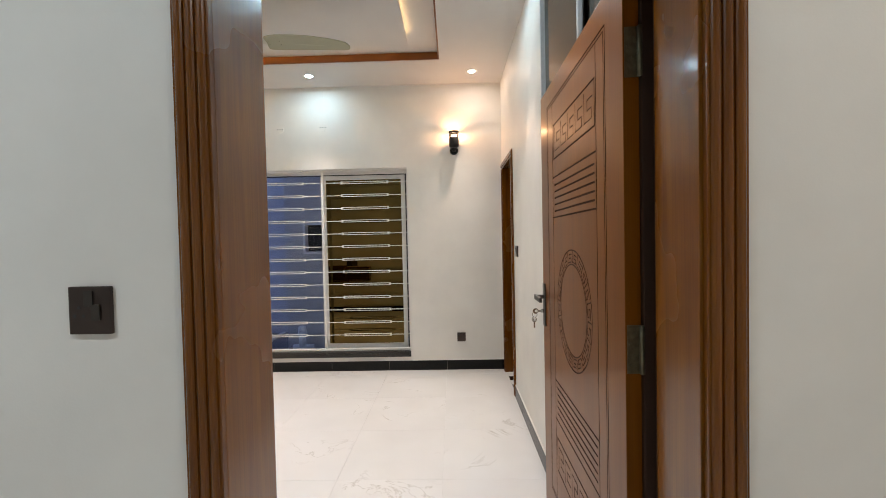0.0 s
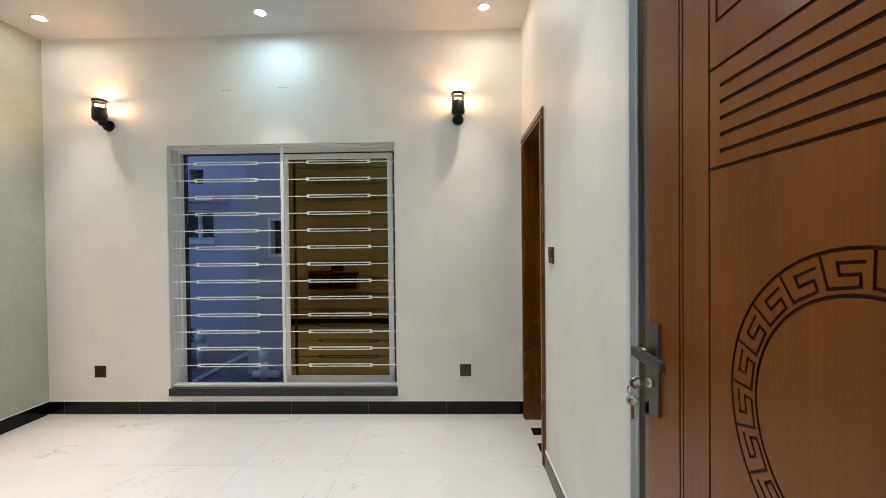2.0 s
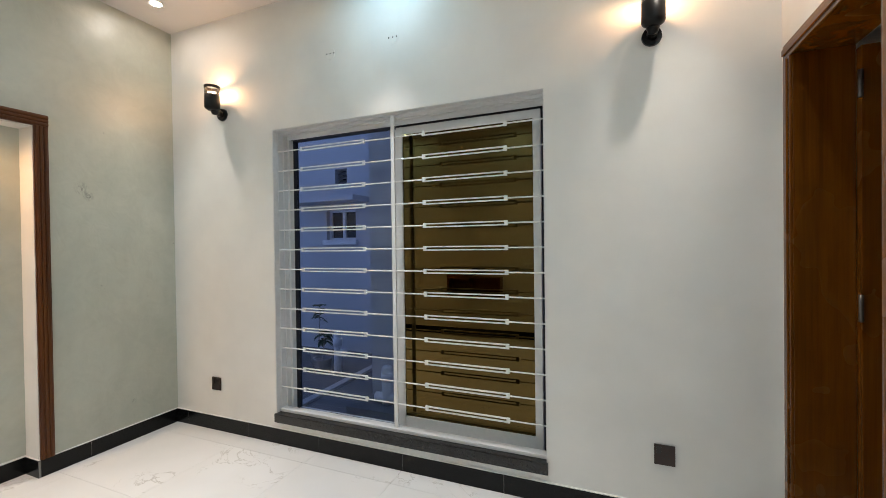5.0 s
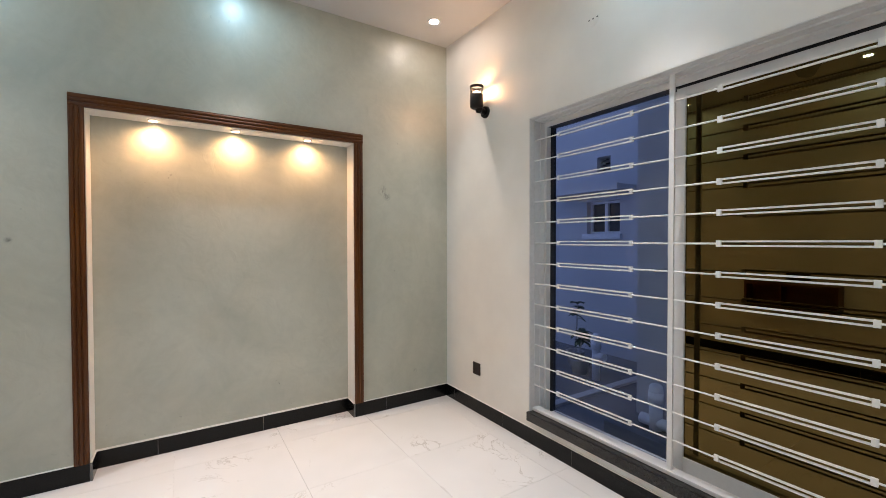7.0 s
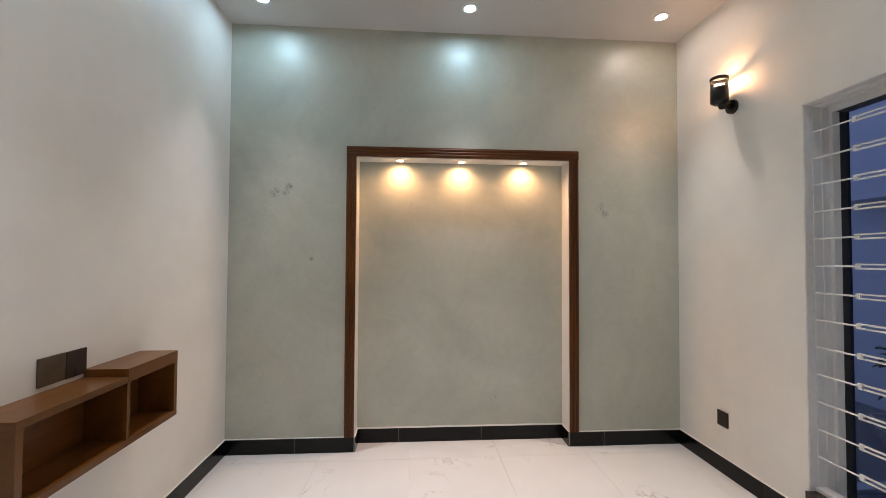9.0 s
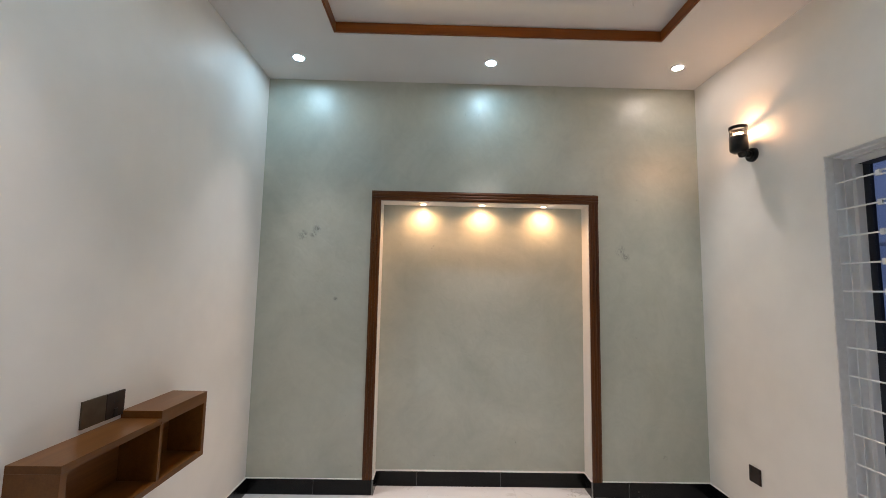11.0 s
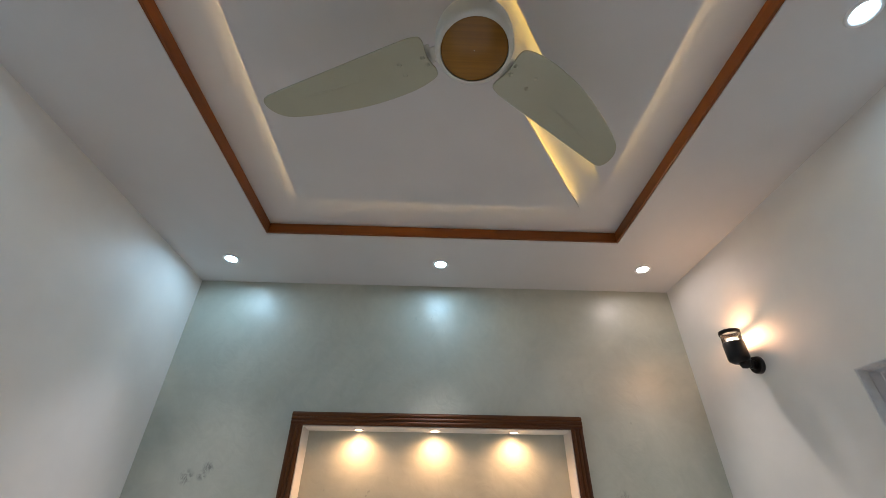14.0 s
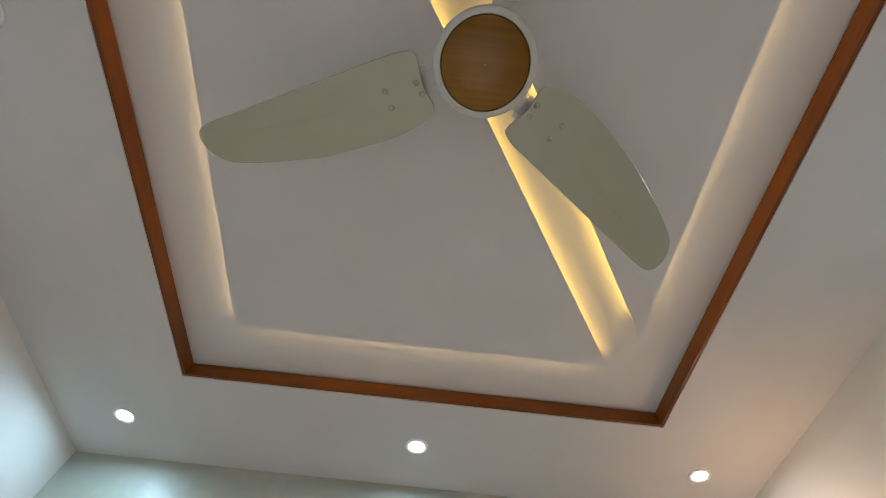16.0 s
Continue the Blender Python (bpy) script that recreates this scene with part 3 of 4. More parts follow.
def bathroom_door():
    f = holder("door_frame_bathroom", (0, 0, 0), "brown wooden bathroom door frame with moulded casing", "door frame")
    f["kind"] = "structure"
    part("jamb", box(XE - 0.002, 0.80, BY0, BY0 + 0.042, 0, BZ1 - 0.04, 0.002), M_FRAME, f)
    part("jamb", box(XE - 0.002, 0.80, BY1 - 0.042, BY1, 0, BZ1 - 0.04, 0.002), M_FRAME, f)
    part("head", box(XE - 0.002, 0.80, BY0, BY1, BZ1 - 0.04, BZ1, 0.002), M_FRAME, f)
    for y0, y1, z0, z1 in ((3.405, 3.470, 0.0, 2.035), (4.060, 4.125, 0.0, 2.035), (3.405, 4.125, 2.035, 2.095)):
        b = box(XE - 0.012, XE - 0.002, y0, y1, z0, z1, 0.003)
        iy, iz = (0.018, 0.004) if z0 == 0 else (0.004, 0.018)
        add_box(b, XE - 0.018, XE - 0.0118, y0 + iy, y1 - iy, z0 + iz, z1 - iz, 0.002)
        part("casing", b, M_FRAME, f)
    d = holder("door_2", (0.795, 4.06, 0.01), "brown wooden bathroom door standing open inwards", "door")
    d["kind"] = "structure"
    leaf = box(0.006, 0.575, -0.038, 0.0, 0, 2.01, 0.002)
    for z0, z1 in ((0.15, 0.9), (1.05, 1.9)):
        add_box(leaf, 0.10, 0.48, -0.044, -0.038, z0, z1, 0.003)
    part("leaf", leaf, M_FRAME, d)
    for z in (0.25, 1.0, 1.82):
        part("hinge", tube((0.0, -0.043, z), (0.0, -0.043, z + 0.10), 0.008, None, 10), M_STEEL, d, "bright steel hinge")
    thing("floor_bathroom", box(0.616, 2.5, 2.6, 4.27, -0.06, -0.004), M_TILE, "white tiled bathroom floor", "floor", kind="structure")
    t = thing("threshold", box(0.616, 0.85, BY0 + 0.044, BY1 - 0.044, -0.003, 0.002), M_TILE, "white doorway threshold inlaid with black strips", "threshold", kind="structure")
    for y in (3.585, 3.81):
        part("inlay", box(0.618, 0.85, y, y + 0.108, 0.0024, 0.0042), M_BLACK, t, "black inlaid strip")


bathroom_door()


def wardrobe():
    w = holder("sliding_wardrobe", (XE, AY0, 0), "full-height wardrobe with smoked mirror sliding doors", "wardrobe")
    L, H = AY1 - AY0, 2.90
    part("frame_post", box(-0.012, 0.055, L - 0.020, L, 0, H, 0.002), M_ALU, w, "grey aluminium edge post")
    part("frame_post", box(-0.004, 0.055, 0, 0.022, 0, H, 0.002), M_ALU, w, "grey aluminium edge post")
    part("track", box(0.0, 0.055, 0.022, L - 0.022, 0, 0.03, 0.002), M_ALU, w)
    part("track", box(0.0, 0.055, 0.022, L - 0.022, H - 0.03, H, 0.002), M_ALU, w)
    for y0, y1, x in ((0.60, L - 0.022, 0.004), (0.022, 0.645, 0.030)):
        p = part("sliding_door", box(x + 0.006, x + 0.012, y0 + 0.022, y1 - 0.008, 0.05, H - 0.05), M_TINTED, w, "smoked mirror glass sliding door")
        for a0, a1 in ((y0, y0 + 0.022), (y1 - 0.008, y1)):
            part("stile", box(x, x + 0.018, a0, a1, 0.03, H - 0.03, 0.002), M_ALU, p, "grey aluminium stile")
        for z0, z1 in ((0.03, 0.05), (H - 0.05, H - 0.03)):
            part("rail", box(x, x + 0.018, y0 + 0.022, y1 - 0.008, z0, z1, 0.002), M_ALU, p, "grey aluminium rail")


wardrobe()


def window():
    w = holder("window_1", (0, 0, 0), "white aluminium sliding window with bronze reflective glass", "window")
    w["kind"] = "structure"
    f = bmesh.new()
    y0, y1 = 4.300, 4.392
    fl, fr, ft = WX0 + 0.024, WX1 - 0.024, WZ1 - 0.040
    # jambs and head with their sliding tracks, from the grille back to the panes
    add_box(f, WX0, WX0 + 0.006, YN + 0.045, y1, WZ0, WZ1)
    add_box(f, WX1 - 0.006, WX1, YN + 0.045, y1, WZ0, WZ1)
    add_box(f, WX0 + 0.006, WX1 - 0.006, YN + 0.045, y1, WZ1 - 0.012, WZ1)
    for y in (4.258,):
        add_box(f, WX0 + 0.006, WX0 + 0.011, y, y + 0.003, WZ0 + 0.010, WZ1 - 0.012)
        add_box(f, WX1 - 0.011, WX1 - 0.006, y, y + 0.003, WZ0 + 0.010, WZ1 - 0.012)
        add_box(f, WX0 + 0.011, WX1 - 0.011, y, y + 0.003, WZ1 - 0.018, WZ1 - 0.012)
    add_box(f, WX0 + 0.006, fl, y0, y0 + 0.038, 0.166, WZ1 - 0.012)
    add_box(f, fr, WX1 - 0.006, y0, y0 + 0.012, 0.166, WZ1 - 0.012)
    add_box(f, fl, fr, y0, y0 + 0.012, ft, WZ1 - 0.012)
    add_box(f, WX0 + 0.006, WX1 - 0.006, 4.253, y1, 0.1425, 0.165)
    part("window_frame", f, M_SASH, w)
    f = bmesh.new()
    add_box(f, WX0, WX0 + 0.004, YN + 0.003, YN + 0.045, 0.200, WZ1)
    add_box(f, WX1 - 0.004, WX1, YN + 0.003, YN + 0.045, 0.200, WZ1)
    add_box(f, WX0 + 0.004, WX1 - 0.004, YN + 0.003, YN + 0.045, WZ1 - 0.004, WZ1)
    part("reveal_liner", f, M_LINER, w, "grey-white painted reveal")
    f = box(WX0 + 0.004, WX1 - 0.004, 4.198, 4.253, 0.2000, 0.2195, 0.003)
    part("bottom_track", f, M_SASH, w)

    def sash(x0, x1, ya, glass, label, st=0.042, zt=2.048, zb=0.172):
        s = bmesh.new()
        add_box(s, x0, x0 + st, ya, ya + 0.028, zb, zt, 0.002)
        add_box(s, x1 - st, x1, ya, ya + 0.028, zb, zt, 0.002)
        add_box(s, x0 + st, x1 - st, ya + 0.001, ya + 0.027, zt - 0.045, zt, 0.002)
        add_box(s, x0 + st, x1 - st, ya + 0.001, ya + 0.027, zb, zb + 0.073, 0.002)
        o = part("sash", s, M_SASH, w)
        g = part("pane", box(x0 + st, x1 - st, ya + 0.011, ya + 0.016, zb + 0.073, zt - 0.045), glass, o, label)
        return g

    sash(-1.290, -0.400, 4.330, M_AMBER, "bronze reflective glass pane")
    sash(-1.315, -0.420, 4.362, M_AMBER, "bronze reflective glass pane")
    g = part("pane", box(fl + 0.004, -1.290, 4.366, 4.370, 0.166, ft - 0.004), M_PANE, w, "clear glass pane")
    g.visible_shadow = False
    # dark strips stand in for the shaded gaps and soffit round the sashes
    b = bmesh.new()
    add_box(b, WX0 + 0.0065, fl + 0.002, y0 + 0.0385, 4.388, 0.166, ft)
    add_box(b, WX0 + 0.0065, -1.290, y0 + 0.0125, 4.388, ft + 0.0005, WZ1 - 0.0125)
    add_box(b, -0.398, WX1 - 0.0065, 4.350, 4.356, 0.166, WZ1 - 0.0125)
    add_box(b, -1.289, -0.399, 4.350, 4.356, 2.043, WZ1 - 0.0125)
    part("dark_gap_strip", b, M_VOID, w, "dark strips in place of the shaded gaps of the outer track")
    s = bmesh.new()
    add_box(s, WX0 - 0.004, WX1 + 0.004, 4.150, 4.252, 0.1425, 0.1995, 0.004)
    part("window_sill", s, M_GRANITE, w, "dark granite sill slab")

    g = holder("window_grille", (0, 4.217, 0), "white-painted steel security grille with slotted bars", "grille")
    part("upright", box(-1.262, -1.238, -0.005, 0.005, 0.220, WZ1 - 0.0125, 0.001), M_GRILLE, g, "flat white upright")
    for k in range(13):
        z = 1.957 - 0.1327 * k
        bar = bmesh.new()
        for x0, x1 in ((WX0 + 0.006, -1.946), (-1.446, -1.262), (-1.238, -1.057), (-0.558, WX1 - 0.006)):
            add_tube(bar, (x0, 0, z), (x1, 0, z), 0.0042, None, 8)
        for x0, x1 in ((-1.946, -1.446), (-1.057, -0.558)):
            for dz in (-0.0092, 0.0092):
                add_box(bar, x0 + 0.02, x1 - 0.02, -0.004, 0.004, z + dz - 0.0036, z + dz + 0.0036)
            for xa in (x0, x1 - 0.019):
                add_box(bar, xa, xa + 0.019, -0.005, 0.005, z - 0.0138, z + 0.0138, 0.0015)
        part("bar", bar, M_GRILLE, g)


window()


def niche_frame():
    n = holder("niche_frame", (XW, 0, 0), "dark brown fluted wooden frame round the wall niche", "niche frame")
    part("upright", moved(fluted(bmesh.new(), 0.066, 1.930, 0.012), axes((0, NY0, 0.1005), (0, -1, 0), (1, 0, 0), (0, 0, 1))), M_DARK_FRAME, n)
    part("upright", moved(fluted(bmesh.new(), 0.066, 1.930, 0.012), axes((0, NY1, 0.1005), (0, 1, 0), (1, 0, 0), (0, 0, 1))), M_DARK_FRAME, n)
    part("head", moved(fluted(bmesh.new(), 0.068, NY1 - NY0 + 0.132, 0.012), axes((0, NY0 - 0.066, 2.0305), (0, 0, 1), (1, 0, 0), (0, 1, 0))), M_DARK_FRAME_Y, n)


niche_frame()


# ---- things ----
def downlight(x, y, z, r, lens, parent_label, group):
    d = holder("downlight", (x, y, z), parent_label, "downlight", group)
    part("rim", lathe([(r, -0.0005), (r, -0.004), (r * 0.86, -0.007), (r * 0.66, -0.003), (r * 0.63, -0.0008)], n=28), M_WHITE, d, "white rim")
    b = lathe([(r * 0.62, -0.0034), (r * 0.45, -0.0042), (r * 0.001, -0.0048)], n=24)
    part("lens", b, lens, d, "glowing lens")
    return d


for x, y, tone, watts, lean in ((-2.815, 1.294, COOL, 1.0, 0.30), (-2.815, 2.588, COOL, 1.0, 0.20), (-2.810, 3.862, NEUTRAL, 0.8, 0.21), (-1.237, 3.862, COOL, 1.0, 0.22), (0.311, 3.862, NEUTRAL, 0.8, 0.21),
                                (-1.250, 1.325, COOL, 1.0, 0.28), (0.311, 1.325, COOL, 0.8, 0.02), (0.311, 2.588, COOL, 0.8, 0.20)):
    downlight(x, y, ZC, 0.050, M_LENS_COOL if tone is COOL else M_LENS_NEUTRAL, "round white recessed ceiling downlight, lit", "ceiling downlights")
    spot("downlight_lamp", x, y, ZC - 0.012, DOWN * watts, tone, 66, 1.0, 0.03, (x + (-1.25 - x) * lean, y + (2.6 - y) * lean))
for y in (2.140, 2.578, 3.035):
    downlight(-3.180, y, NZ1 - 0.004, 0.030, M_LENS_WARM, "small warm recessed spotlight in the niche head, lit", "niche spotlights")
    spot("niche_lamp", -3.166, y, NZ1 - 0.018, NICHE, WARM_NICHE, 160, 1.0, 0.015)
# added unseen hall lamps: warm fill on the right, cool fill on the left
for x, y, tone, watts in ((1.15, -0.30, (1.0, 0.86, 0.70), 0.85), (-1.25, -0.35, (0.78, 0.91, 1.0), 1.0)):
    downlight(x, y, 2.93, 0.060, M_LENS_COOL, "round white hall downlight added out of view, lit", "hall downlights")
    spot("hall_fill_lamp", x, y, 2.915, HALL * watts, tone, 150, 1.0, 0.04)


def wall_lamp(x):
    w = holder("wall_lamp", (x, YN, 2.25), "black cylindrical wall lamp with a clear glass top, lit", "wall lamp", "window wall lamps")
    part("wall_plate", tube((0, -0.0005, 0), (0, -0.020, 0), 0.043, 0.040, 28), M_LAMP_BLACK, w)
    b = bmesh.new()
    add_tube(b, (0, -0.018, 0.0), (0, -0.060, 0.012), 0.022, None, 16)
    add_lathe(b, [(0.001, -0.030), (0.020, -0.024), (0.028, 0.0), (0.020, 0.024), (0.001, 0.030)], (0, -0.066, 0.012), 20)
    part("arm", b, M_LAMP_BLACK, w)
    part("body", lathe([(0.001, 0.010), (0.030, 0.010), (0.046, 0.022), (0.049, 0.030), (0.049, 0.110), (0.046, 0.113), (0.042, 0.108), (0.001, 0.108)], (0, -0.087, 0), 32), M_LAMP_BLACK, w)
    g = part("glass", lathe([(0.046, 0.108), (0.046, 0.160)], (0, -0.087, 0), 32), M_LAMP_GLASS, w, "clear glass cylinder")
    g.visible_shadow = False
    part("ring", lathe([(0.043, 0.156), (0.049, 0.156), (0.050, 0.170), (0.049, 0.174), (0.043, 0.174), (0.043, 0.156)], (0, -0.087, 0), 32), M_LAMP_BLACK, w, "black top ring")
    part("bulb", lathe([(0.001, 0.1085), (0.024, 0.109), (0.026, 0.122), (0.020, 0.134), (0.001, 0.137)], (0, -0.087, 0), 20), M_BULB, w, "glowing warm bulb")
    lamp = bpy.data.lights.new("wall_lamp_light", "POINT")
    lamp.energy, lamp.color, lamp.shadow_soft_size = SCONCE, WARM, 0.012
    ob = new("wall_lamp_light", lamp)
    ob.location = (x, YN - 0.087, 2.25 + 0.149)


wall_lamp(-2.580)
wall_lamp(0.131)


def ceiling_fan():
    f = holder("ceiling_fan", (-1.229, 2.636, 2.616), "three-bladed grey-green ceiling fan with an amber wooden hub disc", "ceiling fan")
    part("canopy", lathe([(0.001, 0.345), (0.050, 0.345), (0.048, 0.320), (0.020, 0.290), (0.012, 0.288)], n=28), M_FAN_WHITE, f)
    part("rod", tube((0, 0, 0.10), (0, 0, 0.295), 0.011, None, 14), M_FAN_WHITE, f)
    part("motor_housing", lathe([(0.0895, 0.0), (0.0985, 0.0015), (0.1030, 0.006), (0.1045, 0.014), (0.1045, 0.062), (0.101, 0.082), (0.082, 0.100), (0.030, 0.114), (0.001, 0.116)], n=48), M_FAN_WHITE, f, "white enamelled motor housing")
    part("hub_disc", lathe([(0.001, 0.001), (0.086, 0.001), (0.0885, 0.004)], n=48), M_FAN_DISC, f, "amber wooden disc")
    # blade outline, hub end first, going round by the leading edge
    stations = [(0.131, 0.053), (0.135, -0.006), (0.125, -0.055), (0.145, -0.079), (0.227, -0.099), (0.369, -0.102), (0.507, -0.083), (0.610, -0.058), (0.650, -0.033), (0.667, 0.000),
                (0.664, 0.030), (0.640, 0.045), (0.560, 0.051), (0.439, 0.057), (0.301, 0.064), (0.196, 0.069), (0.150, 0.067)]
    outline = []
    for i in range(len(stations)):
        p0, p1, p2, p3 = (Vector(stations[(i + d) % len(stations)]) for d in (-1, 0, 1, 2))
        for q in (0.0, 0.25, 0.5, 0.75):
            w = 0.5 * (2 * p1 + (p2 - p0) * q + (2 * p0 - 5 * p1 + 4 * p2 - p3) * q * q + (3 * p1 - p0 - 3 * p2 + p3) * q ** 3)
            outline.append((w.x, w.y))
    for k in range(3):
        a = 248.4 + 120 * k
        turn = Matrix.Rotation(radians(a), 4, "Z") @ Matrix.Translation((0, 0, 0.045)) @ Matrix.Rotation(radians(-7), 4, "X")
        b = add_prism(bmesh.new(), outline, 0, 0.007)
        bmesh.ops.bevel(b, geom=[e for e in b.edges if abs(e.verts[0].co.z - e.verts[1].co.z) < 1e-6], offset=0.002, segments=1, affect="EDGES")
        blade = part("blade", moved(b, turn), M_FAN, f)
        rib = bmesh.new()
        n = 14
        ring = []
        for i in range(n + 1):
            s = i / n
            u = 0.30 + 0.26 * s
            hgt = -0.004 * math.sin(math.pi * s)
            ring.append([rib.verts.new((u, -0.004 + 0.004 * s + dv, z)) for dv, z in ((-0.006, 0.001), (0.0, hgt), (0.006, 0.001))])
        for p, q in zip(ring, ring[1:]):
            for j in range(2):
                fc = rib.faces.new((p[j], q[j], q[j + 1], p[j + 1]))
                fc.smooth = True
        bmesh.ops.recalc_face_normals(rib, faces=rib.faces)
        part("rib", moved(rib, turn), M_FAN, blade)
        br = box(0.085, 0.140, -0.018, 0.018, 0.0075, 0.012, 0.001)
        add_box(br, 0.120, 0.215, -0.030, 0.030, 0.0075, 0.011, 0.001)
        part("bracket", moved(br, turn), M_FAN_WHITE, blade, "white blade bracket")
        for u, v in ((0.148, 0.002), (0.143, -0.024), (0.218, 0.003), (0.216, -0.034)):
            part("bolt", moved(lathe([(0.001, -0.004), (0.004, -0.0035), (0.0065, 0.0), (0.0065, 0.001)], (u, v, 0), 12), turn), M_FAN, blade)


ceiling_fan()


def plate(name, w, h, label, group, rockers, sockets):
    """A wall plate: x to the right, y out of the wall, z up."""
    p = holder(name, (0, 0, 0), label, "switch" if rockers else "socket", group)
    part("face", box(-w / 2, w / 2, 0.0005, 0.009, -h / 2, h / 2, 0.003), M_SWITCH, p)
    for x, z in rockers:
        part("rocker", box(x - 0.009, x + 0.009, 0.0095, 0.0125, z - 0.016, z + 0.016, 0.001), M_SWITCH_DARK, p)
    for x, z in sockets:
        for dx, dz in ((0, 0.012), (-0.009, -0.005), (0.009, -0.005)):
            part("socket_hole", tube((x + dx, 0.0092, z + dz), (x + dx, 0.0096, z + dz), 0.0035, None, 10), M_VOID, p)
    return p


def on_wall(ob, x, y, z, facing):
    out = {"north": 180, "south": 0, "west": -90, "east": 90}[facing]
    ob.matrix_basis = pose(x, y, z, 0, 0, out)


on_wall(plate("wall_socket", 0.086, 0.092, "bronze square wall socket low on the window wall", "sockets", [(0.024, 0.022)], [(-0.008, -0.008)]), 0.170, YN, 0.338, "north")
on_wall(plate("wall_socket", 0.086, 0.092, "bronze square wall socket low on the window wall", "sockets", [(0.024, 0.022)], [(-0.008, -0.008)]), -2.690, YN, 0.335, "north")
on_wall(plate("wall_switch", 0.095, 0.088, "bronze wall switch plate beside the bathroom door", "switches", [(-0.026, 0.012), (0.0, -0.006), (0.026, 0.012)], []), XE, 3.236, 1.242, "east")
p = plate("wall_switch", 0.087, 0.097, "dark bronze switch and socket plate beside the entry door", "switches", [(0.0, 0.024), (-0.014, -0.004)], [(0.022, -0.006)])
p.matrix_basis = pose(-0.641, YO, 1.224, 0, 0, 180)
p = plate("wall_socket", 0.108, 0.098, "bronze blank wall plate above the wooden shelf", "sockets", [], [])
p.matrix_basis = pose(-1.765, YS, 0.924, 0, 0, 0)
for c in p.children:
    c.data.materials[0] = M_PLATE
p = plate("wall_socket", 0.094, 0.098, "bronze wall socket above the wooden shelf", "sockets", [(0.0, -0.030)], [(0.0, 0.015)])
p.matrix_basis = pose(-1.868, YS, 0.923, 0, 0, 0)


def media_shelf():
    s = holder("media_shelf", (0, YS, 0), "brown wooden wall shelf with two open compartments and stepped top", "wall shelf")
    x0, xm, x1, d, t = -2.240, -1.915, -1.462, 0.166, 0.024
    zb, zl, zh = 0.592, 0.858, 0.887
    part("bottom_board", box(x0, x1, 0.0005, d, zb, zb + t, 0.0015), M_SHELF, s)
    part("side_board", box(x0, x0 + t, 0.0005, d - 0.0005, zb + t, zh - t - 0.004, 0.0015), M_SHELF, s)
    part("side_board", box(x1 - t, x1, 0.0005, d - 0.0005, zb + t, zl - t, 0.0015), M_SHELF, s)
    part("divider", box(xm - 0.008, xm + 0.008, 0.0005, d - 0.001, zb + t, zl - t, 0.001), M_SHELF, s)
    part("top_board", box(xm + 0.005, x1, 0.0005, d, zl - t, zl, 0.0015), M_SHELF, s, "lower top board")
    part("top_board", box(x0, xm + 0.004, 0.0005, d, zl - t + 0.001, zh, 0.0015), M_SHELF, s, "thicker raised top board")
    part("back_board", box(x0 + t, x1 - t, 0.0005, 0.008, zb + t, zl - t), M_SHELF, s)


media_shelf()


def rose(x, z):
    """A capped cable outlet: a small plastered disc with open holes."""
    r = holder("cable_outlet", (x, YN, z), "small plastered cable outlet with bare screw holes", "cable outlet", "capped outlets")
    part("disc", tube((0, 0, 0), (0, -0.0025, 0), 0.034, 0.033, 28), M_WALL, r)
    for dx in (-0.026, 0.0, 0.026):
        part("hole", tube((dx, -0.0026, 0.001), (dx, -0.0034, 0.001), 0.0045, None, 10), M_VOID, r)


rose(-1.652, 2.508)
rose(-1.211, 2.520)


